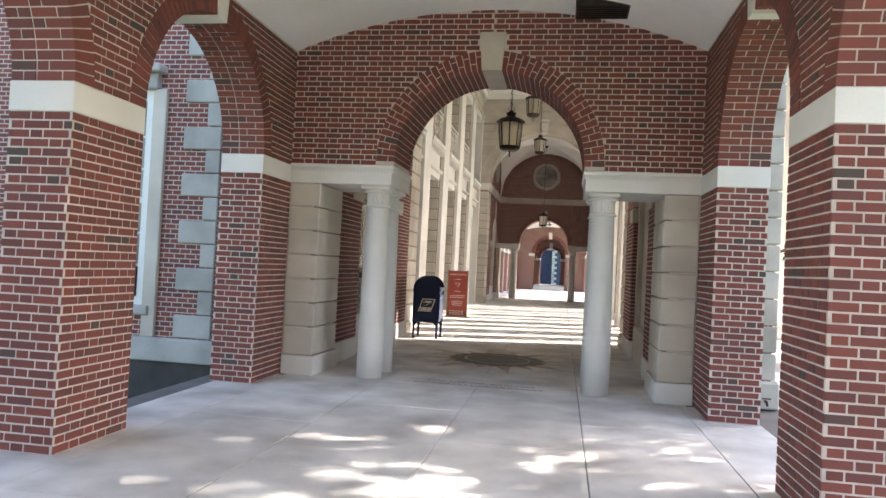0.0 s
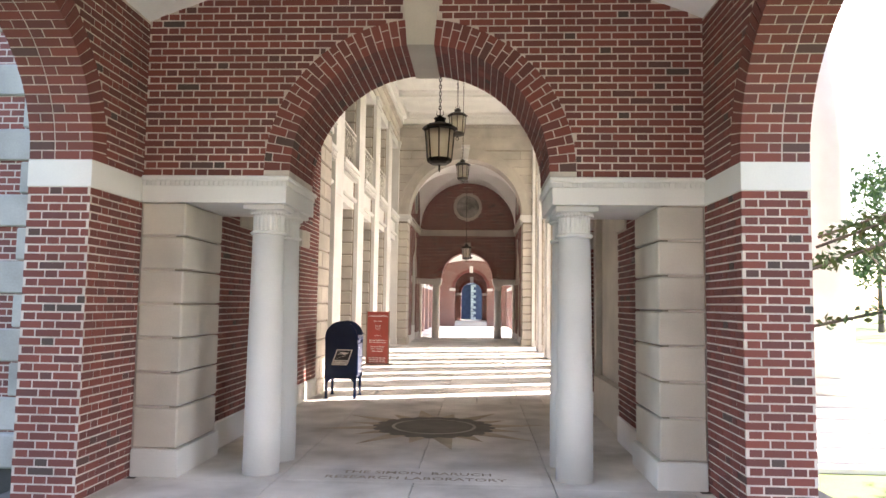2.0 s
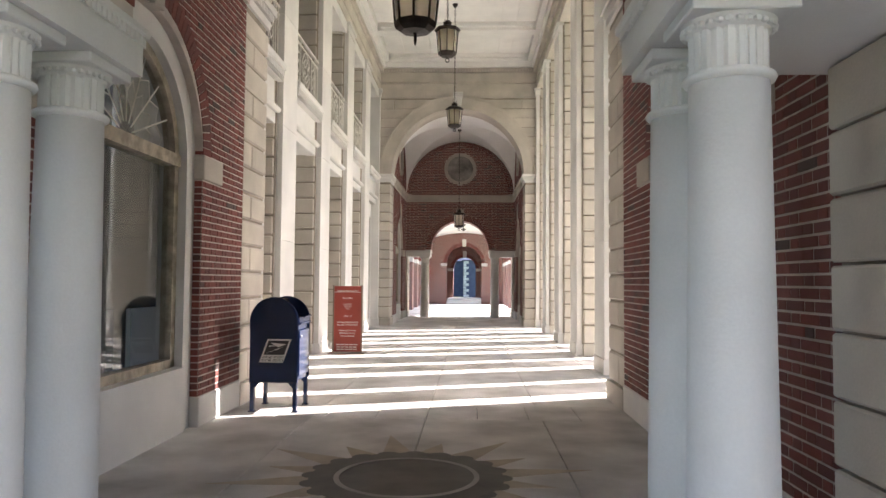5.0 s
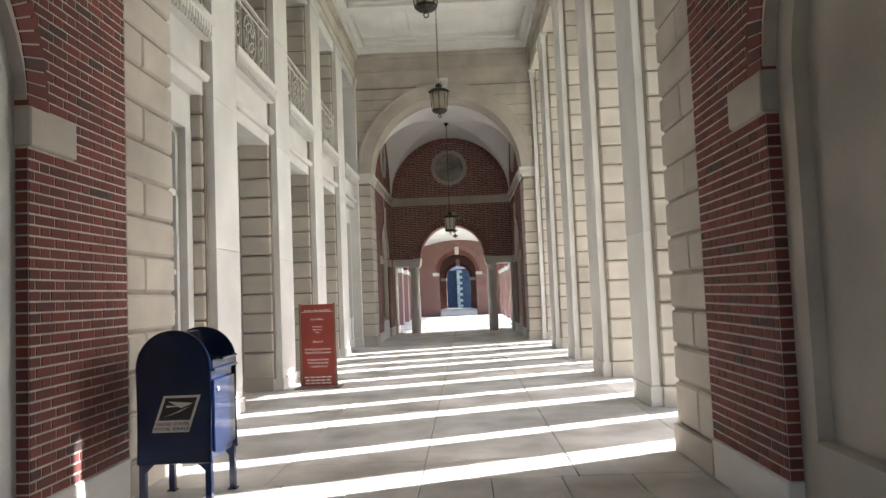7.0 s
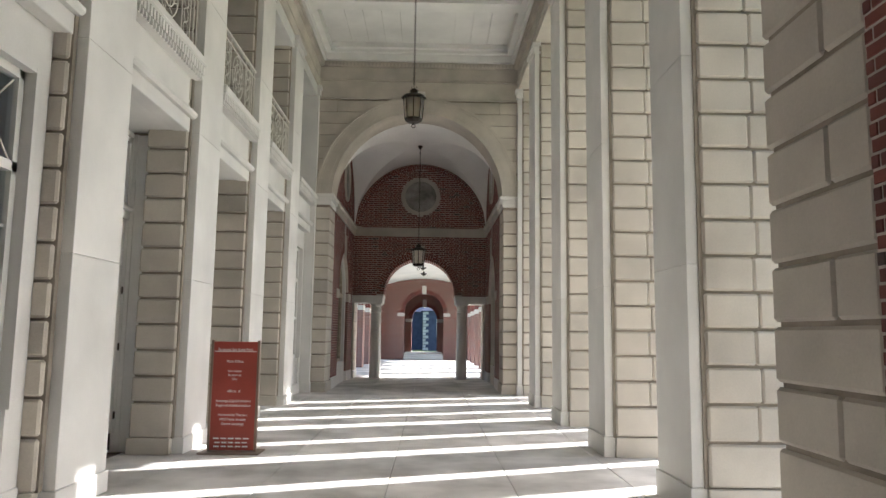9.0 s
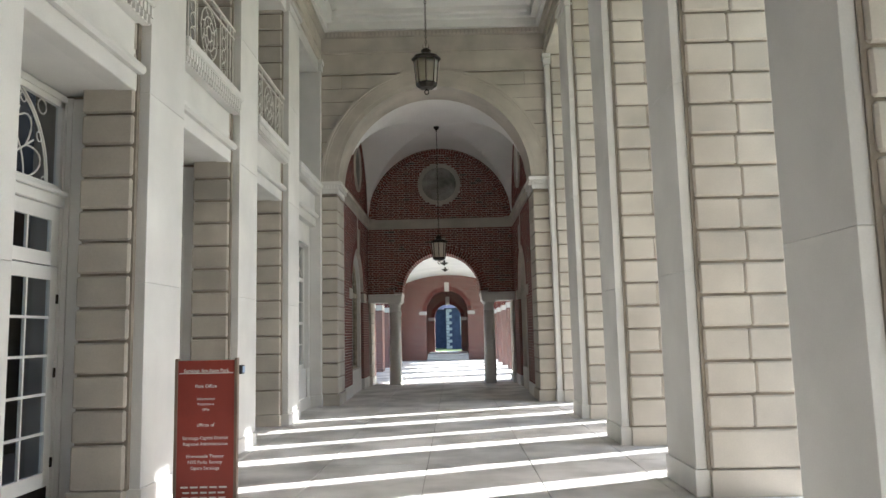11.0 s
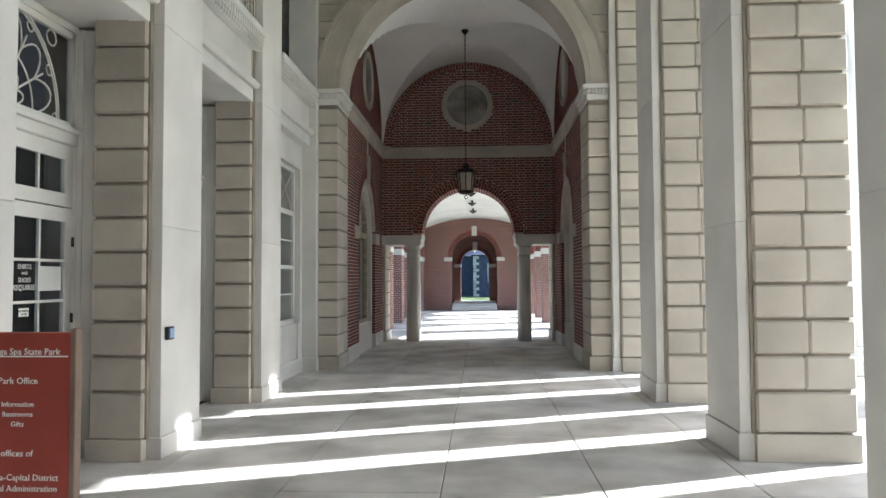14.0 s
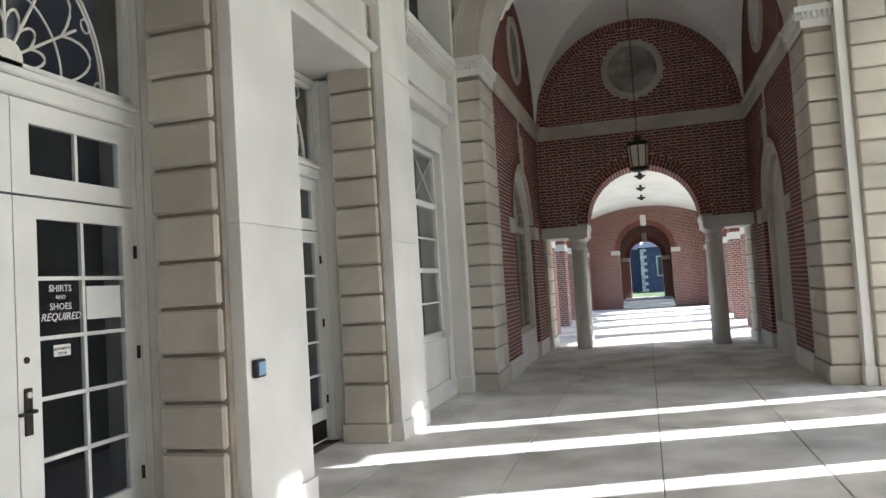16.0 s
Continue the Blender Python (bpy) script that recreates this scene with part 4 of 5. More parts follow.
# ---------------------------------------------------------------- hall: west facade, two storeys
west = thing("wall_hall_west", Geo().box(-3.9, -3.3, YH - 0.2, mirrored(YH) + 0.2, 7.6, 9.2).box(-3.6, -HX - 0.01, YH, mirrored(YH), 7.9, 9.2), STONE, "cream limestone two-storey facade with deep bays", "wall", kind="structure")
part("fillet", Geo().box(-HX + 0.02, -HX - 0.05, YH, mirrored(YH), 8.10, 8.14), STONE, west)
part("cornice", Geo().box(-HX + 0.05, -HX - 0.05, YH, mirrored(YH), 8.48, 8.62), STONE, west)
dn = Geo()
for i in range(150):
    y = YH + 0.03 + 0.0955 * i
    for s in (-1, 1):
        dn.box(s * (HX - 0.04), s * (HX - 0.10), y, y + 0.055, 8.50, 8.60)
for i in range(54):
    x = -HX + 0.05 + 0.0955 * i
    for y, q in ((YH + 0.05, 1), (mirrored(YH) - 0.05, -1)):
        dn.box(x, x + 0.055, y, y + q * 0.05, 8.50, 8.60)
part("dentil_band", dn, STONE, west, kind="stuff")

for k in range(4):
    y0, y1 = PILW + PITCH * k, PILE + PITCH * k
    pier = thing("pier", None, None, "pale limestone wall pier with a smooth pilaster and rusticated sides", "pier", "hall piers of the facade")
    pilaster(pier, -1, y0, y1, 0.13, 0.195)
    part("base", Geo().chamfer(-HX - 0.12, -3.24, y0 - 0.12, y1 - 0.01, 0, 0.195, 0.006), STONE, pier)
    part("core", Geo().box(-HX - 0.10, -3.20, y0 - 0.06, y1 - 0.06, 0.19, 7.95).box(-3.20, -3.80, y0 + 0.095, y1 + 0.055, 0.0, 7.95), JOINT, pier)
    for i, (a, b) in enumerate(zip(JOINTS[:25], JOINTS[1:26])):
        b = min(b, 7.9)
        if b - a < 0.05:
            continue
        part("stone_block", Geo().chamfer(-HX - 0.12, -3.22, y0 - 0.10, y1 - 0.02, (0.195 if i == 0 else a + 0.013), b - 0.013, 0.018), STONE, pier)

BAYS = [(YH + 0.16, PILW)] + [(PILE + PITCH * k, PILW + PITCH * (k + 1)) for k in range(3)] + [(PILE + PITCH * 3, mirrored(YH) - 0.16)]


def spandrel(y0, y1):
    """Lintel, panel and dentilled balcony ledge between two pilasters."""
    s = thing("balcony_ledge", Geo().box(-HX - 0.13, -3.75, y0 - 0.08, y1 + 0.075, 4.012, 4.96), STONE_W, "pale limestone lintel and dentilled balcony ledge", "balcony", "balconies of the facade")
    part("lintel", Geo().chamfer(-HX - 0.11, -HX - 0.3, y0, y1, 4.0, 4.18, 0.008), STONE_W, s)
    part("lintel_mould", Geo().chamfer(-HX - 0.03, -HX - 0.3, y0, y1, 4.18, 4.28, 0.03), STONE_W, s)
    part("ledge", Geo().chamfer(-HX + 0.05, -HX - 0.3, y0, y1, 4.87, 4.99, 0.02), STONE_W, s)
    part("bed_mould", Geo().box(-HX - 0.02, -HX - 0.2, y0, y1, 4.70, 4.87), STONE_W, s)
    d = Geo()
    n = int((y1 - y0) / 0.085)
    for i in range(n):
        y = y0 + (y1 - y0) * (i + 0.2) / n
        d.box(-HX + 0.025, -HX - 0.03, y, y + 0.05, 4.76, 4.87)
        d.box(-HX + 0.01, -HX - 0.03, y + 0.012, y + 0.038, 4.70, 4.76)
    part("dentil_band", d, STONE_W, s, kind="stuff")


def railing(y0, y1):
    """Wrought-iron balcony rail with rings, scrolls and upright bars."""
    X = -HX - 0.10
    r = thing("balcony_railing", None, None, "cream wrought-iron balcony railing with scrolls and rings", "railing", "balcony railings")
    part("top_rail", Geo().box(X - 0.02, X + 0.02, y0, y1, 5.92, 5.955), IRONW, r)
    part("bottom_rail", Geo().box(X - 0.012, X + 0.012, y0, y1, 5.06, 5.085), IRONW, r)
    part("middle_rail", Geo().box(X - 0.01, X + 0.01, y0, y1, 5.80, 5.82), IRONW, r)
    w = y1 - y0
    for f in (0.03, 0.09, 0.15, 0.29, 0.71, 0.85, 0.91, 0.97):
        y = y0 + w * f
        part("bar", Geo().tube([(X, y, 5.0), (X, y, 5.93)], 0.011, 6), IRONW, r)
    for f in (0.22, 0.78):
        y = y0 + w * f
        for zc in (5.2, 5.38, 5.56, 5.72):
            part("ring", Geo().tube([(X, y + 0.075 * math.cos(a), zc + 0.085 * math.sin(a)) for a in (2 * math.pi * i / 14 for i in range(14))], 0.009, 5, True), IRONW, r)
    cy = (y0 + y1) / 2
    for ry, rz in ((0.30, 0.34), (0.19, 0.22), (0.09, 0.10)):
        part("oval", Geo().tube([(X, cy + ry * math.cos(a), 5.45 + rz * math.sin(a)) for a in (2 * math.pi * i / 24 for i in range(24))], 0.010, 5, True), IRONW, r)
    for i in range(8):
        a = 2 * math.pi * (i + 0.5) / 8
        part("scroll", Geo().tube([(X, cy + (0.10 + 0.02 * j) * math.cos(a + 0.12 * math.sin(j)), 5.45 + (0.11 + 0.026 * j) * math.sin(a + 0.12 * math.sin(j))) for j in range(10)], 0.008, 5), IRONW, r)


def door_leaf(parent, X, ya, yb, hinge_far):
    """Half-glazed leaf, two panes wide and five high, from the floor to 2.29 m."""
    z0, z1 = 0.02, 2.285
    lf = Geo()
    st = 0.11
    sa, sb = (0.16, st) if hinge_far else (st, 0.16)
    lf.box(X - 0.022, X + 0.022, ya, ya + sa, z0, z1).box(X - 0.022, X + 0.022, yb - sb, yb, z0, z1)
    lf.box(X - 0.022, X + 0.022, ya + sa, yb - sb, z0, 0.37).box(X - 0.022, X + 0.022, ya + sa, yb - sb, z1 - 0.125, z1)
    leaf = part("door_leaf", lf, PAINT, parent, "white painted glazed door leaf")
    m = Geo()
    ym = (ya + sa + yb - sb) / 2
    m.box(X - 0.014, X + 0.016, ym - 0.012, ym + 0.012, 0.37, z1 - 0.125)
    H = (z1 - 0.125 - 0.37) / 5
    for i in range(1, 5):
        m.box(X - 0.014, X + 0.016, ya + sa, yb - sb, 0.37 + H * i - 0.012, 0.37 + H * i + 0.012)
    part("glazing_bars", m, PAINT, leaf)
    for i in range(5):
        for a, b in ((ya + sa, ym), (ym, yb - sb)):
            part("pane", Geo().box(X - 0.004, X + 0.002, a, b, 0.37 + H * i, 0.37 + H * (i + 1)), GLASS, leaf)
    part("kick_plate", Geo().box(X + 0.018, X + 0.026, ya + 0.05, yb - 0.05, 0.04, 0.24), BRONZE, leaf, "dark metal kick plate")
    yh = yb if hinge_far else ya
    for z in (0.45, 1.28, 1.98):
        part("hinge", Geo().lathe([(0.012, z - 0.045), (0.014, z - 0.04), (0.014, z + 0.04), (0.012, z + 0.045)], 8, (X + 0.03, yh)), BRONZE, leaf)
    yl = ya + 0.06
    if hinge_far:
        part("lock_plate", Geo().chamfer(X + 0.02, X + 0.034, yl - 0.028, yl + 0.028, 0.90, 1.17, 0.004), BRONZE, leaf, "bronze lock plate")
        part("lever", Geo().tube([(X + 0.03, yl, 1.04), (X + 0.085, yl, 1.04), (X + 0.09, yl - 0.12, 1.035)], 0.011, 8), BRONZE, leaf, "bronze lever handle")
        part("lock_cylinder", Geo().tube([(X + 0.03, yl, 1.13), (X + 0.042, yl, 1.13)], 0.018, 12), IRONW, leaf)
        part("bolt", Geo().tube([(X + 0.02, yl, 1.33), (X + 0.028, yl, 1.33)], 0.02, 12), BRONZE, leaf)
        part("bolt", Geo().tube([(X + 0.02, yl, 0.93), (X + 0.028, yl, 0.93)], 0.009, 10), BRONZE, leaf)


def words(parent, text, size, loc, rot, material, align="CENTER", label="", shear=0.0, name="lettering"):
    cu = bpy.data.curves.new(name, "FONT")
    cu.body, cu.size, cu.align_x, cu.extrude, cu.shear = text, size, align, 0.0008, shear
    cu.offset = size * 0.006
    cu.resolution_u = 2
    tmp = bpy.data.objects.new(name, cu)
    scene.collection.objects.link(tmp)
    dg = bpy.context.evaluated_depsgraph_get()
    me = bpy.data.meshes.new_from_object(tmp.evaluated_get(dg))
    bpy.data.objects.remove(tmp)
    me.materials.clear()
    me.materials.append(material)
    ob = new(name, me)
    ob.parent = parent
    ob.matrix_basis = pose(*loc, *rot)
    return tagged(ob, label)


def entrance(k):
    """Recessed double door with transom lights and a traceried fanlight."""
    ra, rb = PILE + PITCH * k + 0.06, PILW + PITCH * (k + 1) + 0.09
    X = -3.50
    d = thing("door_%d" % (k + 1), None, None, "white glazed double door under a traceried fanlight, closed", "door", kind="structure")
    fr = Geo()
    for y, q in ((ra, 1), (rb, -1)):
        fr.box(X - 0.06, X + 0.05, y, y + q * 0.05, 0, 3.99)
        fr.box(X + 0.05, X + 0.10, y, y + q * 0.035, 0, 3.985)
        fr.box(X + 0.10, X + 0.24, y, y + q * 0.018, 0, 3.98)
    fr.box(X - 0.06, X + 0.05, ra + 0.05, rb - 0.05, 3.93, 3.995)
    part("door_frame", fr, PAINT, d, "cream painted wooden frame")
    tb = Geo().chamfer(X - 0.06, X + 0.09, ra + 0.02, rb - 0.02, 2.98, 3.03, 0.01).chamfer(X - 0.06, X + 0.06, ra + 0.02, rb - 0.02, 2.87, 2.98, 0.01)
    part("transom_bar", tb, PAINT, d, "moulded white transom bar")
    a, b = ra + 0.05, rb - 0.05
    m = (a + b) / 2
    for s, t in ((a, m), (m, b)):
        u = Geo().box(X - 0.022, X + 0.022, s + 0.003, s + 0.13, 2.30, 2.865).box(X - 0.022, X + 0.022, t - 0.13, t - 0.003, 2.30, 2.865)
        u.box(X - 0.022, X + 0.022, s + 0.13, t - 0.13, 2.30, 2.42).box(X - 0.022, X + 0.022, s + 0.13, t - 0.13, 2.73, 2.865).box(X - 0.014, X + 0.014, (s + t) / 2 - 0.012, (s + t) / 2 + 0.012, 2.42, 2.73)
        tl = part("transom_light", u, PAINT, d, "white painted two-pane transom light")
        part("pane", Geo().box(X - 0.004, X + 0.002, s + 0.12, t - 0.12, 2.41, 2.74), GLASS, tl)
        door_leaf(d, X, s + 0.004, t - 0.004, t == b)
    # fanlight
    z0 = 3.03
    part("pane", Geo().box(X - 0.012, X - 0.006, a, b, z0, 3.94), GLASS, d)
    part("fan_frame", Geo().box(X - 0.02, X + 0.03, a, a + 0.05, z0, 3.94).box(X - 0.02, X + 0.03, b - 0.05, b, z0, 3.94).box(X - 0.02, X + 0.03, a, b, 3.87, 3.94).box(X - 0.02, X + 0.03, a, b, z0, z0 + 0.05), PAINT, d)
    tr = Geo()
    P = lambda r, t: (X + 0.004, m + r * math.cos(t) * 0.98, z0 + 0.05 + r * math.sin(t) * 1.1)
    n = 6
    for i in range(n + 1):
        t = math.pi * i / n
        tr.tube([P(0.10, t), P(0.64, t)], 0.010, 6)
    for i in range(n):
        t0, t1 = math.pi * i / n, math.pi * (i + 1) / n
        for r0, r1 in ((0.50, 0.70), (0.20, 0.30)):
            tr.tube([P(r0 + (r1 - r0) * math.sin(math.pi * j / 8), t0 + (t1 - t0) * j / 8) for j in range(9)], 0.009, 5)
        tr.tube([P(0.42, t0 + (t1 - t0) * j / 4) for j in range(5)], 0.008, 5)
        tr.tube([P(0.74 + 0.035 * math.cos(w), t0 + 0.06 * math.sin(w)) for w in (2 * math.pi * j / 10 for j in range(10))], 0.007, 5, True)
    tr.tube([P(0.80, math.pi * j / 24) for j in range(25)], 0.011, 5)
    tr.tube([P(0.77, math.pi * j / 24) for j in range(25)], 0.008, 5)
    for s in (-1, 1):
        tr.tube([(X + 0.004, m + s * (0.66 + 0.07 * math.cos(w)), 3.79 + 0.07 * math.sin(w)) for w in (2 * math.pi * j / 12 for j in range(12))], 0.008, 5, True)
    part("tracery", tr, IRONW, d, "white iron fan tracery with rosettes")
    part("rosette", Geo().tube([(X - 0.01, m, z0 + 0.07), (X + 0.03, m, z0 + 0.07)], 0.10, 14), IRONW, d)
    # dark box in place of the unlit room
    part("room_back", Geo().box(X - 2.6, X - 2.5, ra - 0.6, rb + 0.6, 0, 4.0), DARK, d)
    if k == 1:
        # notices behind the glass of the far leaf
        y0, y1 = m + 0.004, b - 0.004
        ym = (y0 + 0.16 + y1 - 0.11) / 2
        yc = (y0 + 0.16 + ym) / 2
        R = (90, 0, 90)
        xx = X + 0.006
        for txt, sz, z, sh in (("SHIRTS", 0.058, 1.722, 0), ("AND", 0.036, 1.675, 0), ("SHOES", 0.058, 1.61, 0), ("REQUIRED", 0.066, 1.545, 0.3)):
            words(d, txt, sz, (xx, yc, z), R, INK_W, label="white lettering on the glass", shear=sh)
        part("blank_notice", Geo().box(X + 0.003, X + 0.006, ym + 0.03, y1 - 0.135, 1.535, 1.75), INK_W, d, "blank white paper notice")
        pl = part("door_plate", Geo().box(X + 0.003, X + 0.006, yc - 0.065, yc + 0.065, 1.325, 1.395), INK_W, d, "small white notice")
        yn0, yn1 = m - 0.16 - 0.26, m - 0.18
        pp = part("paper_notice", Geo().box(X + 0.003, X + 0.006, yn0, yn1, 1.52, 1.77), INK_W, d, "white printed paper notice")
        for j in range(5):
            part("print_line", Geo().box(X + 0.006, X + 0.0068, yn0 + 0.03, yn1 - 0.03 - 0.02 * (j % 2), 1.725 - 0.04 * j, 1.737 - 0.04 * j), mat("blue_ink", (0.03, 0.10, 0.35), 0.6, var=0.02, bump=0) if j == 0 else bpy.data.materials["blue_ink"], pp)
        part("door_plate", Geo().box(X + 0.003, X + 0.006, yn1 - 0.10, yn1, 1.34, 1.40), INK_W, d, "small white notice")
        words(d, "AUTOMATIC", 0.022, (X + 0.007, yc, 1.364), R, INK_B)
        words(d, "DOOR", 0.022, (X + 0.007, yc, 1.336), R, INK_B)


def upper_window(y0, y1, k):
    """Tall sash window of the upper floor."""
    X = -3.25
    a, b = y0 + 0.14, y1 - 0.14
    w = thing("window_%d" % (k + 1), None, None, "tall upper-floor window in a cream stone bay", "window", kind="structure")
    part("window_frame", Geo().box(X - 0.05, X + 0.06, a, a + 0.09, 4.96, 7.7).box(X - 0.05, X + 0.06, b - 0.09, b, 4.96, 7.7).box(X - 0.05, X + 0.06, a, b, 7.5, 7.7).box(X - 0.03, X + 0.03, a, b, 6.3, 6.36).box(X - 0.05, X + 0.06, a, b, 4.96, 5.1), PAINT, w)
    m = (a + b) / 2
    g = Geo().box(X - 0.015, X + 0.015, m - 0.012, m + 0.012, 5.1, 7.5)
    for z in (5.7, 6.9):
        g.box(X - 0.015, X + 0.015, a + 0.09, b - 0.09, z - 0.012, z + 0.012)
    part("glazing_bars", g, PAINT, w)
    part("pane", Geo().box(X - 0.006, X, a + 0.08, b - 0.08, 5.08, 7.52), GLASS, w)
    # near-black box stands in for the unlit upper room
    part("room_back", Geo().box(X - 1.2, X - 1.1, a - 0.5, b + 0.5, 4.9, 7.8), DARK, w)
    part("soffit", Geo().box(-HX - 0.05, -3.6, y0, y1, 7.62, 7.9), STONE_W, w)


def ground_window(y0, y1, k):
    """Sash window of the end bays over a plain stone apron."""
    X = -HX - 0.30
    a, b = y0 + (0.003 if k == 0 else -0.07), y1 - (0.105 if k == 0 else 0.003)
    w = thing("window_%d" % (k + 10), None, None, "tall white sash window in a moulded stone surround", "window", kind="structure")
    s = Geo().box(X - 0.3, X + 0.05, a, a + 0.24, 0, 4.0).box(X - 0.3, X + 0.05, b - 0.24, b, 0, 4.005).box(X - 0.3, X + 0.05, a + 0.24, b - 0.24, 3.55, 4.005).box(X - 0.3, X + 0.02, a + 0.24, b - 0.24, 0, 0.86)
    part("stone_surround", s, STONE_W, w)
    part("moulding", Geo().box(X + 0.01, X + 0.08, a + 0.20, a + 0.246, 0.87, 3.59).box(X + 0.01, X + 0.08, b - 0.246, b - 0.20, 0.87, 3.59).box(X + 0.01, X + 0.08, a + 0.25, b - 0.25, 3.544, 3.59), STONE_W, w)
    part("base", Geo().chamfer(X - 0.2, X + 0.07, a, b, 0, 0.245, 0.006), STONE_W, w)
    c, d = a + 0.24, b - 0.24
    part("window_frame", Geo().box(X - 0.1, X - 0.02, c, c + 0.07, 0.86, 3.55).box(X - 0.1, X - 0.02, d - 0.07, d, 0.86, 3.55).box(X - 0.1, X - 0.02, c, d, 2.72, 2.80).box(X - 0.1, X - 0.02, c, d, 3.48, 3.55).box(X - 0.1, X - 0.02, c, d, 0.86, 0.95).box(X - 0.09, X - 0.03, c, d, 1.80, 1.86), PAINT, w)
    m = (c + d) / 2
    part("glazing_bars", Geo().box(X - 0.075, X - 0.045, m - 0.011, m + 0.011, 0.95, 3.5).box(X - 0.075, X - 0.045, c, d, 1.36, 1.385).box(X - 0.075, X - 0.045, c, d, 2.27, 2.295), PAINT, w)
    part("tracery", Geo().tube([(X - 0.05, c + 0.07, 2.8), (X - 0.05, m, 3.45), (X - 0.05, d - 0.07, 2.8)], 0.009).tube([(X - 0.05, c + 0.1, 3.45), (X - 0.05, m, 2.85), (X - 0.05, d - 0.1, 3.45)], 0.009), IRONW, w)
    part("pane", Geo().box(X - 0.066, X - 0.06, c + 0.05, d - 0.05, 0.9, 3.5), GLASS, w)
    # unlit room put in as a dark box
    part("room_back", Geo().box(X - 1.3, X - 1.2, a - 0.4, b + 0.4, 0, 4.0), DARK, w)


for k, (y0, y1) in enumerate(BAYS):
    spandrel(y0, y1)
    upper_window(y0, y1, k)
    if 0 < k < 4:
        railing(y0, y1)
        entrance(k - 1)
    else:
        ground_window(y0, y1, k)
        if k == 0:
            railing(y0, y1)

# dark backing added so that the rooms behind the glass read unlit
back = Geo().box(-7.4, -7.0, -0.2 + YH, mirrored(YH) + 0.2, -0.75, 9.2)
thing("wall_inner_west", back, DARK, "plain dark backing wall standing in for the unlit rooms", "wall", kind="structure")

# ---------------------------------------------------------------- coffered ceiling
c = thing("ceiling_hall", Geo().box(-3.9, 3.6, YH, mirrored(YH), 9.05, 9.3), CEIL, "white coffered ceiling of painted panels", "ceiling", kind="structure")
g = Geo()
ys = [YH + 0.05 + (mirrored(YH) - YH - 0.1) * i / 5 for i in range(6)]
for s in (-1, 1):
    g.box(s * (HX + 0.02), s * (HX - 0.16), YH, mirrored(YH), 8.62, 8.80)
    g.box(s * (HX + 0.02), s * (HX - 0.30), YH, mirrored(YH), 8.80, 9.06)
for i, y in enumerate(ys):
    a, b = y - 0.22, y + 0.22
    a, b = max(a, YH), min(b, mirrored(YH))
    g.box(-HX + 0.28, HX - 0.28, a, b, 8.80, 9.06)
    for s in (-1, 1):
        g.box(-HX + 0.4, HX - 0.4, y + s * 0.22, y + s * 0.36, 8.88, 9.06)
g.box(-HX + 0.16, HX - 0.16, YH, YH + 0.16, 8.62, 8.81).box(-HX + 0.16, HX - 0.16, mirrored(YH) - 0.16, mirrored(YH), 8.62, 8.81)
# board joints are shallow grooves between planks
for i in range(5):
    y0, y1 = ys[i] + 0.36, ys[i + 1] - 0.36
    n = 10
    for j in range(n):
        x0 = -HX + 0.42 + (2 * HX - 0.84) * j / n
        g.box(x0 + 0.004, x0 + (2 * HX - 0.84) / n - 0.004, y0 - 0.1, y1 + 0.1, 9.0 + random.uniform(-0.004, 0.0), 9.06)
part("coffers", g, CEIL, c)


# ---------------------------------------------------------------- portico outside the east bays
thing("pavement", Geo().box(3.6, 8.4, 14.25, mirrored(14.25), -0.75, -0.03), FLOOR, "pale concrete portico floor", "pavement", kind="structure")
st = thing("portico_steps", None, None, "broad pale stone steps down to the lawn", "steps")
for i in range(4):
    part("step", Geo().chamfer(3.7, 8.4 + 0.34 * (i + 1), 14.25 - 0.34 * (i + 1), mirrored(14.25) + 0.34 * (i + 1), -0.75, -0.03 - 0.16 * (i + 1), 0.01), STONE_W, st)
for k in range(6):
    y = PIER0 + 0.315 + PITCH * (k - 1)
    col = thing("column", None, None, "giant round cream limestone portico column", "column", "portico columns", at=pose(COLX, y, 0))
    part("plinth", Geo().chamfer(-0.62, 0.62, -0.62, 0.62, -0.03, 0.16, 0.01), STONE_W, col)
    part("base", Geo().lathe([(0.6, 0.16), (0.63, 0.2), (0.63, 0.26), (0.58, 0.3), (0.54, 0.34), (0.56, 0.4), (0.50, 0.44)], 36), STONE_W, col, smooth=True)
    part("shaft", Geo().lathe([(0.49, 0.44), (0.488, 2.0), (0.46, 4.5), (0.42, COLH - 0.3)], 36), STONE_W, col, smooth=True)
    part("capital", Geo().lathe([(0.42, COLH - 0.3), (0.46, COLH - 0.27), (0.43, COLH - 0.24), (0.55, COLH - 0.1), (0.55, COLH - 0.09)], 36), STONE_W, col, smooth=True)
    part("abacus", Geo().chamfer(-0.58, 0.58, -0.58, 0.58, COLH - 0.1, COLH, 0.01), STONE_W, col)
thing("portico_entablature", Geo().chamfer(COLX - 0.5, COLX + 0.5, 13.5, mirrored(13.5), COLH, COLH + 1.4, 0.02).box(COLX - 0.5, COLX + 0.9, 13.1, mirrored(13.1), COLH + 1.4, COLH + 1.7), STONE_W, "plain limestone entablature over the portico columns", "entablature")
thing("ceiling_portico", Geo().box(3.6, COLX + 0.4, 13.2, mirrored(13.2), COLH + 0.6, COLH + 0.9), PLASTER, "plain portico ceiling", "ceiling", kind="structure")

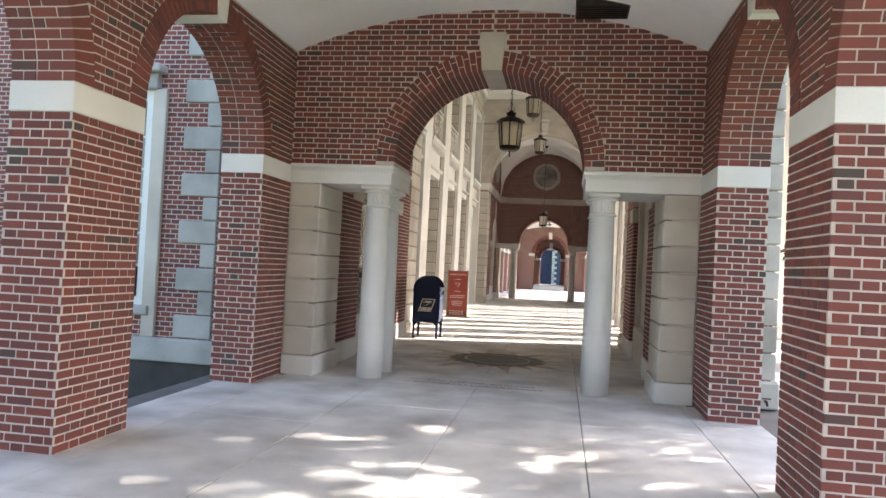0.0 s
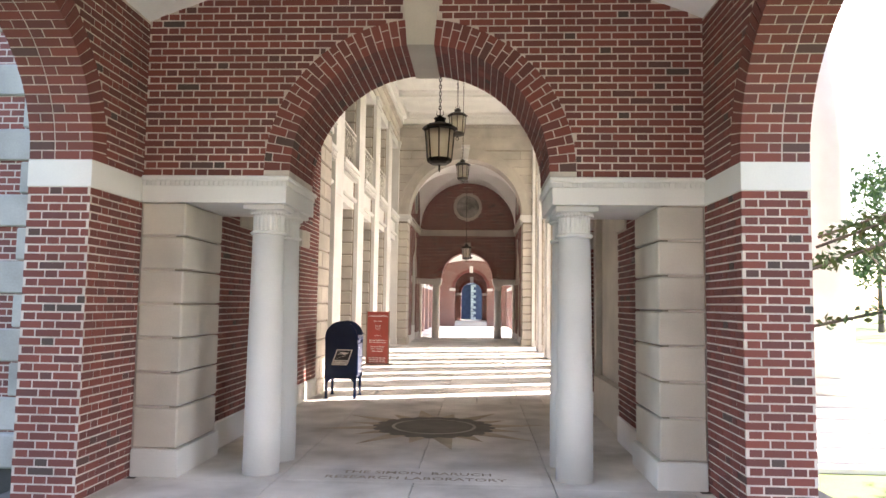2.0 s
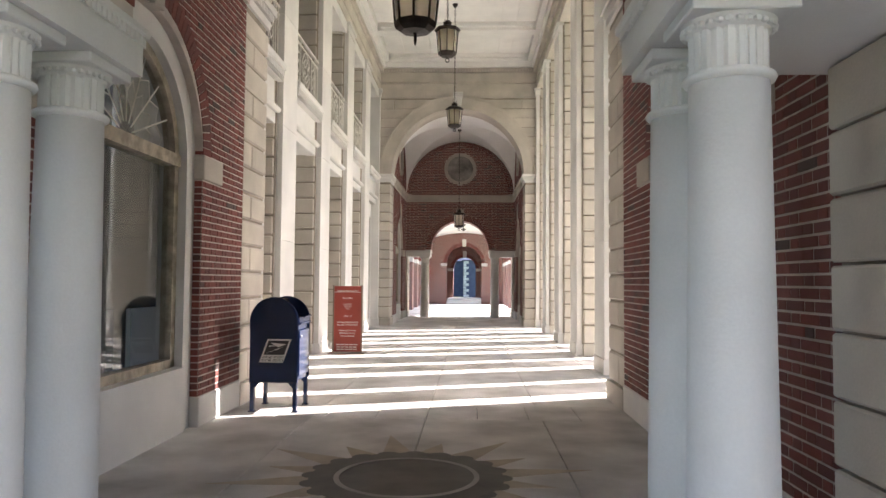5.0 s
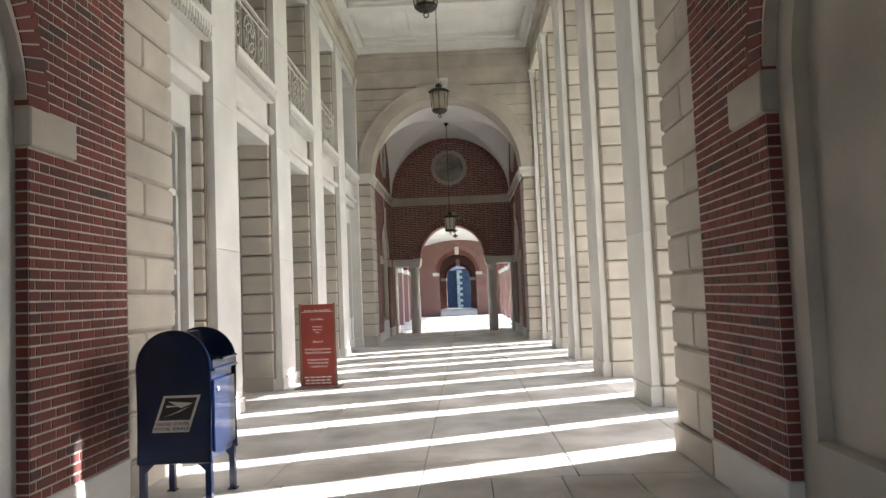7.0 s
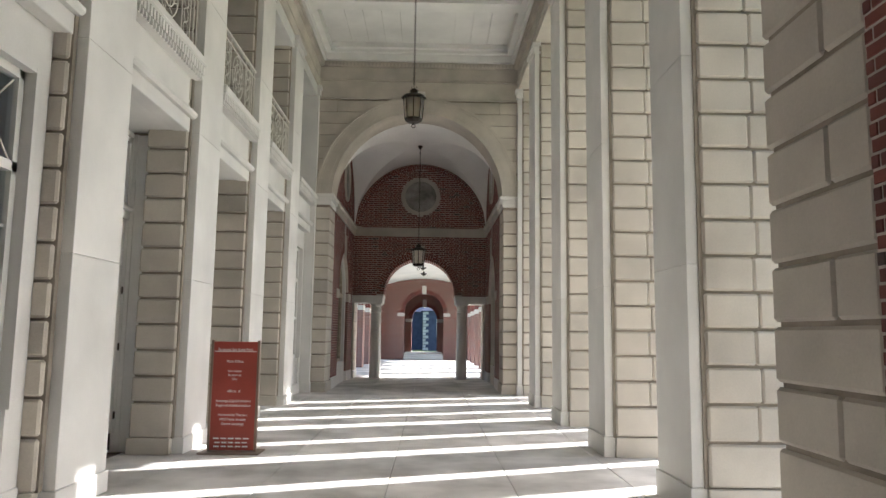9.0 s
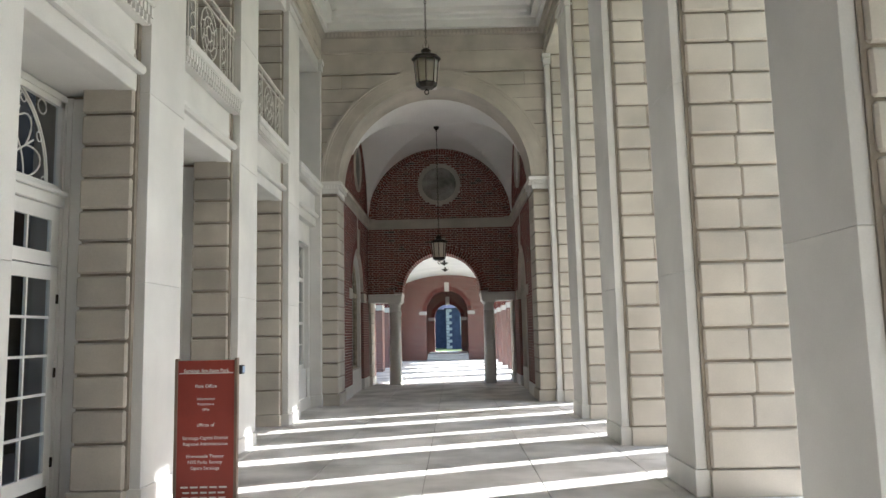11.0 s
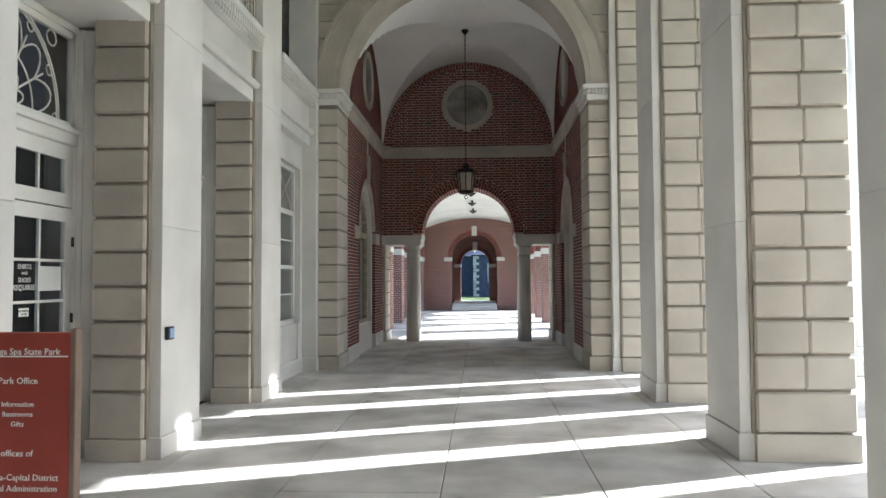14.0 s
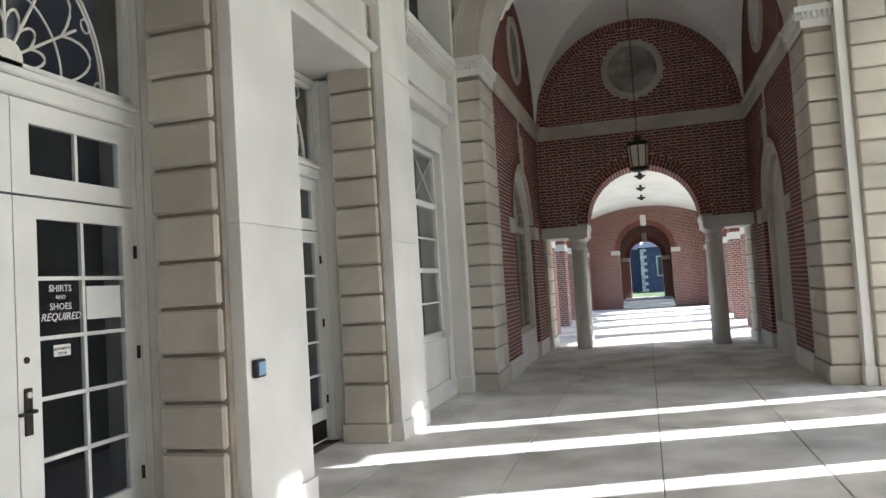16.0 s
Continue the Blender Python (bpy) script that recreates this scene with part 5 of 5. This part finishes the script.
# ---------------------------------------------------------------- lanterns
def lantern(y, zb, ceiling, spike):
    L = thing("lantern", None, None, "octagonal dark bronze hanging lantern with frosted glass panes", "lantern", "hanging lanterns", at=pose(0, y, zb))
    part("bottom_plate", Geo().lathe([(0.03, 0.10), (0.12, 0.11), (0.165, 0.14), (0.175, 0.17), (0.175, 0.19)], 8), BRONZE, L)
    if spike:
        part("spike", Geo().lathe([(0.004, 0.0), (0.012, 0.03), (0.014, 0.09), (0.03, 0.12)], 8), BRONZE, L)
    else:
        part("ring", Geo().tube([(0.035 * math.cos(a), 0, 0.04 + 0.035 * math.sin(a)) for a in (2 * math.pi * i / 14 for i in range(14))], 0.009, 6, True), BRONZE, L)
        part("stem", Geo().lathe([(0.015, 0.07), (0.02, 0.12)], 8), BRONZE, L)
    for i in range(8):
        a0, a1 = 2 * math.pi * i / 8, 2 * math.pi * (i + 1) / 8
        b, t = 0.168, 0.205
        part("post", Geo().tube([(b * math.cos(a0), b * math.sin(a0), 0.18), (t * math.cos(a0), t * math.sin(a0), 0.60)], 0.010, 6), BRONZE, L)
        P = lambda r, a, z: (r * math.cos(a), r * math.sin(a), z)
        part("pane", Geo().hexa([P(b - 0.012, a0, 0.19), P(b - 0.012, a1, 0.19), P(t - 0.012, a1, 0.59), P(t - 0.012, a0, 0.59), P(b - 0.016, a0, 0.19), P(b - 0.016, a1, 0.19), P(t - 0.016, a1, 0.59), P(t - 0.016, a0, 0.59)]), FROST, L)
    part("roof", Geo().lathe([(0.20, 0.585), (0.245, 0.60), (0.245, 0.625), (0.20, 0.655), (0.10, 0.69), (0.075, 0.70), (0.075, 0.74), (0.085, 0.75), (0.085, 0.765), (0.035, 0.775), (0.03, 0.80)], 8), BRONZE, L)
    for i in range(4):
        a = math.pi / 2 * i
        part("crown_leaf", Geo().tube([(0.03 * math.cos(a), 0.03 * math.sin(a), 0.79), (0.05 * math.cos(a), 0.05 * math.sin(a), 0.82), (0.045 * math.cos(a), 0.045 * math.sin(a), 0.86)], 0.006, 5), BRONZE, L)
    ch = Geo()
    z, i = 0.86, 0
    while z < ceiling - zb - 0.02:
        w = [(0.018 * math.cos(a), 0.032 * math.sin(a)) for a in (2 * math.pi * j / 8 for j in range(8))]
        ch.tube([(p if i % 2 else 0, 0 if i % 2 else p, z + q) for p, q in w], 0.006, 4, True)
        z += 0.05
        i += 1
    part("chain", ch, BRONZE, L, kind="stuff")
    part("canopy", Geo().lathe([(0.02, ceiling - zb - 0.10), (0.07, ceiling - zb - 0.04), (0.08, ceiling - zb)], 12), BRONZE, L)


lantern(12.0, 3.41, 7.27, True)
lantern(19.4, 5.58, 9.0, False)
lantern(25.2, 5.50, 9.0, False)
lantern(mirrored(12.08), 3.41, 7.27, False)
for k in range(4):
    c = thing("ceiling_lamp", Geo().lathe([(0.03, 4.52), (0.06, 4.55), (0.17, 4.62), (0.18, 4.64), (0.05, 4.66), (0.03, 4.76)], 12, (0, 38.9 + 3.32 * k)), BRONZE, "small dark cone lamp under the white vault", "lamp", "arcade ceiling lamps")


# ---------------------------------------------------------------- letter box by the vestibule arch
def mailbox():
    W, D, H0, HT = 0.53, 0.56, 0.33, 1.27
    m = thing("mailbox", None, None, "dark blue steel letter collection box with rounded top on four legs", "mailbox", at=pose(-1.985 + W / 2, 14.12, 0))
    r = W / 2
    prof = [(-r, H0), (r, H0), (r, HT - r)] + [(r * math.cos(a), HT - r + r * math.sin(a)) for a in (math.pi * i / 20 for i in range(1, 20))] + [(-r, HT - r)]
    n = len(prof)
    for y0, y1 in ((0.0, 0.02), (D - 0.02, D)):
        plate = Geo().add([(x, y0, z) for x, z in prof] + [(x, y1, z) for x, z in prof], [tuple(range(n))[::-1], tuple(range(n, 2 * n))] + [(i, (i + 1) % n, n + (i + 1) % n, n + i) for i in range(n)])
        part("end_plate", plate, BLUE, m, "glossy dark blue painted steel")
    q = r - 0.012
    mid = [(-q, H0 + 0.01), (q, H0 + 0.01), (q, HT - r + 0.03), (q - 0.05, HT - r + 0.045), (0.03, HT - 0.20), (0.02, HT - 0.02)] + [(q * math.cos(a), HT - r + q * math.sin(a)) for a in (math.pi * (0.53 + 0.47 * i / 12) for i in range(13))]
    k = len(mid)
    body = Geo().add([(x, 0.02, z) for x, z in mid] + [(x, D - 0.02, z) for x, z in mid], [tuple(range(k))[::-1], tuple(range(k, 2 * k))] + [(i, (i + 1) % k, k + (i + 1) % k, k + i) for i in range(k)])
    part("body", body, BLUE, m, "blue steel body open at the letter chute")
    rim = Geo()
    for y in (0.0, D):
        rim.tube([(x * 1.003, y, z) for x, z in prof], 0.010, 6, True)
    part("rim", rim, BLUE, m)
    for x in (-r + 0.025, r - 0.025):
        for y in (0.025, D - 0.025):
            lg = Geo().box(x - 0.022, x + 0.022, y - 0.022, y + 0.022, 0.0, H0 + 0.02).box(x - 0.035, x + 0.035, y - 0.035, y + 0.035, 0.0, 0.012)
            s = 1 if x < 0 else -1
            lg.add([(x + s * 0.02, y - 0.01, H0), (x + s * 0.09, y - 0.01, H0), (x + s * 0.02, y - 0.01, H0 - 0.07), (x + s * 0.02, y + 0.01, H0), (x + s * 0.09, y + 0.01, H0), (x + s * 0.02, y + 0.01, H0 - 0.07)], [(0, 1, 2), (3, 5, 4), (0, 3, 4, 1), (1, 4, 5, 2), (2, 5, 3, 0)])
            part("leg", lg, BLUE, m)
    # chute door and collection door on the side that faces the walk
    part("chute_lip", Geo().chamfer(r - 0.02, r + 0.012, 0.025, D - 0.025, HT - r - 0.02, HT - r + 0.045, 0.005), BLUE, m)
    part("chute_handle", Geo().tube([(r + 0.02, 0.12, HT - r + 0.06), (r + 0.05, 0.12, HT - r + 0.05), (r + 0.05, D - 0.12, HT - r + 0.05), (r + 0.02, D - 0.12, HT - r + 0.06)], 0.010, 6), BLUE, m)
    part("collection_door", Geo().chamfer(r - 0.01, r + 0.012, 0.05, D - 0.05, H0 + 0.06, HT - r - 0.10, 0.006), BLUE, m)
    part("hood_flange", Geo().box(r - 0.01, r + 0.03, 0.02, D - 0.02, HT - r - 0.035, HT - r - 0.015), BLUE, m)
    part("lock", Geo().tube([(r + 0.01, 0.12, HT - r - 0.17), (r + 0.022, 0.12, HT - r - 0.17)], 0.016, 10), IRONW, m)
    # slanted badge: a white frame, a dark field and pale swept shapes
    y = -0.004
    zc, xc = 0.685, 0.02
    sk = 0.09
    Q = lambda x, z, d: (xc + x + sk * z / 0.26, y - d, zc + z)
    quad = lambda x0, x1, z0, z1, d: Geo().hexa([Q(x0, z0, 0), Q(x1, z0, 0), Q(x1, z1, 0), Q(x0, z1, 0), Q(x0, z0, d), Q(x1, z0, d), Q(x1, z1, d), Q(x0, z1, d)])
    badge = part("badge", quad(-0.135, 0.135, -0.135, 0.125, 0.001), INK_W, m, "white slanted badge with a dark field")
    part("badge_field", quad(-0.115, 0.115, -0.05, 0.108, 0.002), INK_B, badge)
    tri = lambda p, d: Geo().add([Q(a, b, d) for a, b in p] + [Q(a, b, 0) for a, b in p], [(0, 1, 2), (5, 4, 3), (0, 3, 4, 1), (1, 4, 5, 2), (2, 5, 3, 0)])
    part("badge_sweep", tri([(-0.09, 0.085), (0.10, 0.07), (0.02, 0.035)], 0.003), INK_W, badge)
    part("badge_sweep", tri([(0.09, 0.05), (-0.10, -0.035), (0.02, 0.01)], 0.003), INK_W, badge)
    part("badge_sweep", tri([(-0.09, 0.055), (0.03, 0.05), (-0.09, 0.04)], 0.003), INK_W, badge)
    words(badge, "UNITED STATES", 0.034, (xc - 0.03, y - 0.003, zc - 0.088), (90, 0, 0), INK_B)
    words(badge, "POSTAL SERVICE", 0.034, (xc - 0.035, y - 0.003, zc - 0.122), (90, 0, 0), INK_B)


mailbox()


# ---------------------------------------------------------------- free-standing office sign
def sign():
    W, H, T = 0.60, 1.36, 0.05
    x0, y0 = -2.34, 20.70
    s = thing("sign", None, None, "dark red free-standing park office sign with white lettering", "sign", at=pose(x0 + W / 2, y0, 0))
    part("base_plate", Geo().chamfer(-W / 2 - 0.07, W / 2 + 0.07, -0.2, 0.2, 0.0, 0.018, 0.004), SIGNFR, s, "flat brown metal foot")
    for x in (-W / 2 + 0.012, W / 2 - 0.012):
        part("post", Geo().chamfer(x - 0.015, x + 0.015, -0.03, 0.03, 0.015, H + 0.02, 0.004), SIGNFR, s, "bronze-coloured side post")
    part("board", Geo().chamfer(-W / 2 + 0.025, W / 2 - 0.025, -T / 2, T / 2, 0.03, H, 0.004), SIGNRED, s, "dark red enamel board")
    part("rule", Geo().box(-W / 2 + 0.04, W / 2 - 0.04, -T / 2 - 0.002, -T / 2, H - 0.125, H - 0.118), INK_W, s)
    for txt, size, z in (("Saratoga Spa State Park", 0.046, 1.248), ("Park Office", 0.046, 1.10), ("Information", 0.036, 0.985), ("Restrooms", 0.036, 0.935), ("Gifts", 0.036, 0.885), ("offices of", 0.046, 0.735),
                         ("Saratoga-Capital District", 0.044, 0.615), ("Regional Administration", 0.044, 0.56), ("Homemade Theater", 0.044, 0.445), ("NYS Parks Society", 0.044, 0.39), ("Opera Saratoga", 0.044, 0.335)):
        words(s, txt, size, (0.0, -T / 2 - 0.002, z), (90, 0, 0), INK_W, label="white serif lettering")
    for z, w in ((0.165, 0.46), (0.115, 0.42), (0.068, 0.44)):
        for i in range(5):
            a = -w / 2 + w * i / 5
            part("small_print", Geo().box(a, a + w / 5 - 0.02, -T / 2 - 0.002, -T / 2, z, z + 0.016), INK_W, s)


sign()

# call button on the pilaster
cb = thing("door_opener_button", Geo().chamfer(-HX, -HX + 0.045, 23.58, 23.70, 1.07, 1.19, 0.008), INK_B, "small black and blue automatic door button box", "button")
part("face", Geo().chamfer(-HX + 0.044, -HX + 0.052, 23.595, 23.685, 1.085, 1.175, 0.006), mat("button_blue", (0.25, 0.38, 0.6), 0.4, var=0.05), cb, "pale blue push plate")

# inscription cut in the threshold
ins = thing("floor_inscription", Geo().box(-1.15, 1.15, 8.72, 9.27, -0.02, 0.003), FLOOR, "two lines of dark worn letters cut in the threshold slab", "inscription")
words(ins, "THE SIMON  BARUCH", 0.145, (0, 9.03, 0.0035), (0, 0, 0), JOINT)
words(ins, "RESEARCH LABORATORY", 0.145, (0, 8.83, 0.0035), (0, 0, 0), JOINT)


# ---------------------------------------------------------------- wing of the main building beside the porch
def wing(sx):
    x0 = 3.12
    w = thing("wing_%s" % ("east" if sx > 0 else "west"), None, None, "red brick wing with grey stone quoins and a tall sash window", "building")
    yw = 8.95
    if sx < 0:
        for a, b, z0, z1 in ((x0, 4.72, 0.3, 9.5), (5.92, 9, 0.3, 9.5), (4.72, 5.92, 3.75, 9.5), (4.72, 5.92, 0.3, 0.75)):
            part("wall", Geo().box(-a, -b, yw, yw + 0.4, z0, z1), BRICK_FAR, w)
    else:
        part("wall", Geo().box(x0, 3.50, yw, yw + 4, 0.3, 9.5), BRICK_FAR, w)
    part("plinth", Geo().chamfer(sx * x0, sx * (9 if sx < 0 else 3.58), yw - 0.12, yw + 0.1, 0.0, 0.32, 0.02), STONE_G, w, "mossy grey stone plinth")
    part("basement_wall", Geo().box(sx * x0, sx * (9 if sx < 0 else 3.52), yw - 0.05, yw + 0.4, -1.6, 0.0), DARKCONC, w)
    z, i = 0.33, 0
    while z < 6.5:
        L = 0.60 if i % 2 == 0 else 0.26
        q = Geo().chamfer(-3.70, -3.66 - L, yw - 0.035, yw + 0.05, z + 0.006, z + 0.319, 0.014) if sx < 0 else Geo().chamfer(x0, 3.55, yw - 0.035, yw + 0.05, z + 0.006, z + 0.319, 0.014)
        part("quoin", q, STONE_G, w, "grey stone quoin")
        z += 0.325
        i += 1
    if sx < 0:
        win = part("window", Geo().box(-4.72, -4.84, yw - 0.02, yw + 0.12, 0.75, 3.75).box(-5.80, -5.92, yw - 0.02, yw + 0.12, 0.75, 3.75).box(-4.84, -5.80, yw - 0.02, yw + 0.12, 3.6, 3.75).box(-4.84, -5.80, yw, yw + 0.1, 0.75, 0.86), PAINT, w, "white sash window")
        part("hood", Geo().chamfer(-4.57, -6.07, yw - 0.22, yw + 0.05, 3.97, 4.09, 0.02).chamfer(-4.65, -5.99, yw - 0.12, yw + 0.05, 3.75, 3.97, 0.02), STONE_G, w, "weathered stone window hood")
        part("window_jamb", Geo().chamfer(-4.53, -4.73, yw - 0.06, yw + 0.05, 0.32, 3.76, 0.01), STONE, w)
        part("window_jamb", Geo().chamfer(-5.91, -6.12, yw - 0.06, yw + 0.05, 0.32, 3.76, 0.01), STONE, w)
        b = Geo()
        for z in (1.3, 1.75, 2.2, 2.65, 3.1):
            b.box(-4.84, -5.80, yw + 0.03, yw + 0.06, z - 0.015, z + 0.015)
        for x in (5.16, 5.48):
            b.box(-x - 0.012, -x + 0.012, yw + 0.03, yw + 0.06, 0.86, 3.6)
        b.box(-4.84, -5.80, yw + 0.0, yw + 0.07, 2.17, 2.25)
        part("glazing_bars", b, PAINT, win)
        part("pane", Geo().box(-4.83, -5.81, yw + 0.04, yw + 0.046, 0.8, 3.65), GLASS, win)
        part("sill", Geo().chamfer(-4.62, -6.02, yw - 0.1, yw + 0.1, 0.62, 0.75, 0.015), STONE_G, win)
        part("window_unit", Geo().chamfer(-4.89, -5.37, yw - 0.1, yw + 0.2, 0.86, 1.28, 0.015), DARK, win, "dark window air conditioner")
        part("blind", Geo().box(-4.67, -5.97, yw + 0.28, yw + 0.3, 0.75, 3.75), CURTAIN, win, "pale drawn blind")


wing(-1)
wing(1)
area = thing("areaway", Geo().box(-9, -3.06, -9, 8.9, -1.7, -1.55), DARKCONC, "dark basement areaway beside the walk", "areaway", kind="structure")


# small fittings of the porch
vent = thing("ceiling_vent", Geo().chamfer(1.0, 1.62, 8.05, 8.5, 4.55, 4.66, 0.01), BRONZE, "dark flat vent box under the plaster vault", "vent")
for i in range(6):
    part("slat", Geo().box(1.04, 1.58, 8.09 + 0.065 * i, 8.12 + 0.065 * i, 4.54, 4.552), BRONZE, vent)
sp = thing("garden_tap", Geo().tube([(3.42, 8.9, 0.10), (3.42, 8.78, 0.10), (3.42, 8.74, 0.06)], 0.014, 8), BRONZE, "small brass garden tap on the wall plinth", "tap")
part("handle", Geo().tube([(3.37, 8.79, 0.135), (3.47, 8.79, 0.135)], 0.008, 6), BRONZE, sp)

# ---------------------------------------------------------------- far court, trees, sky edge
def far_house():
    y = 108.0
    h = thing("far_building", None, None, "brick building with blue haze painted in and pale quoins, across the far court", "building")
    part("wall", Geo().box(-0.6, 30, y, y + 8, -0.75, 4.6), FARWALL, h)
    part("wall", Geo().box(-30, -0.6, y + 6, y + 14, -0.75, 4.6), FARWALL, h)
    for i in range(13):
        L = 0.75 if i % 2 == 0 else 0.4
        part("quoin", Geo().chamfer(-0.62, -0.62 + L, y - 0.06, y + 0.3, -0.7 + 0.4 * i, -0.34 + 0.4 * i, 0.02), STONE_G, h, "pale stone quoin")
    for x, yy in ((1.9, y), (5.5, y), (-3.4, y + 6)):
        wn = part("window", Geo().box(x - 0.7, x + 0.7, yy - 0.05, yy + 0.1, 1.1, 1.25).box(x - 0.7, x + 0.7, yy - 0.05, yy + 0.1, 3.4, 3.55).box(x - 0.7, x - 0.55, yy - 0.05, yy + 0.1, 1.25, 3.4).box(x + 0.55, x + 0.7, yy - 0.05, yy + 0.1, 1.25, 3.4), STONE_G, h, "pale window surround")
        part("pane", Geo().box(x - 0.55, x + 0.55, yy - 0.02, yy - 0.01, 1.25, 3.4), DARK, wn)
    part("roof", Geo().add([(-0.9, y - 0.3, 4.6), (30, y - 0.3, 4.6), (30, y + 8, 4.6), (-0.9, y + 8, 4.6), (2.5, y + 4, 7.5), (30, y + 4, 7.5)], [(0, 1, 5, 4), (2, 3, 4, 5), (1, 2, 5), (3, 0, 4), (0, 3, 2, 1)]), FARWALL, h)
    part("roof", Geo().add([(-30, y + 5.7, 4.6), (-0.6, y + 5.7, 4.6), (-0.6, y + 14, 4.6), (-30, y + 14, 4.6), (-30, y + 10, 8), (-0.6, y + 10, 8)], [(0, 1, 5, 4), (2, 3, 4, 5), (1, 2, 5), (3, 0, 4), (0, 3, 2, 1)]), FARWALL, h)


far_house()


def leaf_cloud(g, c, r, n, size, rng):
    for _ in range(n):
        d = Vector((rng.gauss(0, 1), rng.gauss(0, 1), rng.gauss(0, 1))).normalized() * (r * rng.uniform(0.35, 1.0))
        p = Vector(c) + Vector((d.x, d.y, d.z * 0.7))
        a = Vector((rng.gauss(0, 1), rng.gauss(0, 1), rng.gauss(0, 1))).normalized() * size
        b = a.cross(Vector((rng.gauss(0, 1), rng.gauss(0, 1), rng.gauss(0, 1)))).normalized() * size * 0.5
        g.add([tuple(p - a), tuple(p + b), tuple(p + a), tuple(p - b)], [(0, 1, 2, 3)])


def tree(x, y, h, spread, seed, leaf=0.28, n=60):
    rng = random.Random(seed)
    t = thing("tree", None, None, "leafy green tree at the edge of the lawn, two unseen for porch shade", "tree", "trees beyond the lawn", at=pose(x, y, -0.75))
    tr = Geo().lathe([(0.32, 0), (0.24, h * 0.15), (0.17, h * 0.45), (0.05, h * 0.8)], 8)
    for i in range(7):
        a = rng.uniform(0, 6.28)
        z = h * rng.uniform(0.25, 0.6)
        tr.tube([(0, 0, z), (spread * 0.35 * math.cos(a), spread * 0.35 * math.sin(a), z + h * 0.1), (spread * 0.7 * math.cos(a), spread * 0.7 * math.sin(a), z + h * 0.17)], 0.07, 5)
    part("trunk", tr, BARK, t)
    g = Geo()
    for i in range(26):
        a, q = rng.uniform(0, 6.28), rng.uniform(0.1, 1.0)
        z = h * rng.uniform(0.32, 0.98)
        w = spread * (1.05 - abs(z / h - 0.55)) * q
        leaf_cloud(g, (w * math.cos(a), w * math.sin(a), z), spread * 0.33, n, leaf, rng)
    part("crown", g, LEAF, t, kind="stuff")


# the last two are unseen, added to keep sun off the porch floor
for i, (x, y, h, s) in enumerate(((34, 62, 15, 5.5), (42, 78, 17, 6), (46, 58, 14, 5), (55, 92, 18, 7), (52, 70, 15, 6), (62, 100, 17, 7), (30, 88, 16, 6), (72, 112, 19, 8), (24, 105, 17, 7), (66, 80, 16, 6), (12, 125, 17, 7), (-16, 128, 18, 8), (80, 96, 18, 8), (14.0, 9.6, 14, 4.4), (18.5, 12.0, 19, 5.5))):
    tree(x, y, h, s, 10 + i)


# a conifer bough hangs before the portico
def conifer():
    rng = random.Random(5)
    t = thing("tree", None, None, "conifer beside the portico with drooping green boughs", "tree", at=pose(8.2, 9.9, -0.75))
    part("trunk", Geo().lathe([(0.28, 0), (0.22, 4), (0.14, 8), (0.04, 13)], 8), BARK, t)
    tw, g = Geo(), Geo()
    for i in range(96):
        a = rng.uniform(-2.0, 1.6) if i < 90 else math.pi + rng.uniform(-0.35, 0.2)
        z = rng.uniform(4.5, 12.5) if i < 90 else rng.uniform(2.6, 4.2)
        L = 4.6 * (1.08 - z / 13) * (1.0 if i < 90 else rng.uniform(1.0, 1.2))
        k, wob = rng.uniform(-0.5, 0.5), rng.uniform(-0.9, 0.9)
        pts = [(L * s * math.cos(a + 0.15 * wob * s), L * s * math.sin(a + 0.15 * wob * s), z + k * s - 0.7 * s * s) for s in (0, 0.25, 0.5, 0.75, 1.0)]
        tw.tube(pts, 0.018, 5)
        for s in range(4, 22):
            f = s / 22
            if i >= 90 and rng.random() < 0.25:
                continue
            q = a + 0.15 * wob * f
            c = (L * f * math.cos(q), L * f * math.sin(q), z + k * f - 0.7 * f * f)
            leaf_cloud(g, c, 0.24 if i < 90 else rng.uniform(0.1, 0.3), 26 if i < 90 else rng.randint(10, 34), 0.05, rng)
    part("limb", tw, BARK, t)
    part("needles", g, LEAF, t, kind="stuff")


conifer()
pt = thing("planter", Geo().lathe([(0.3, -0.03), (0.34, 0.1), (0.42, 0.5), (0.46, 0.52), (0.46, 0.56), (0.4, 0.56)], 20, (8.0, 28.6)), STONE_W, "pale stone planter with red flowers on the portico", "planter")
rng = random.Random(9)
g = Geo()
for i in range(6):
    leaf_cloud(g, (8.0 + rng.uniform(-0.2, 0.2), 28.6 + rng.uniform(-0.2, 0.2), 0.75 + rng.uniform(-0.1, 0.15)), 0.25, 30, 0.06, rng)
part("foliage", g, LEAF, pt, kind="stuff")
g = Geo()
for i in range(3):
    leaf_cloud(g, (8.0 + rng.uniform(-0.2, 0.2), 28.6 + rng.uniform(-0.2, 0.2), 0.78), 0.25, 12, 0.04, rng)
part("flowers", g, mat("petal", (0.5, 0.03, 0.05), 0.7, bump=0), pt, "red flowers", kind="stuff")
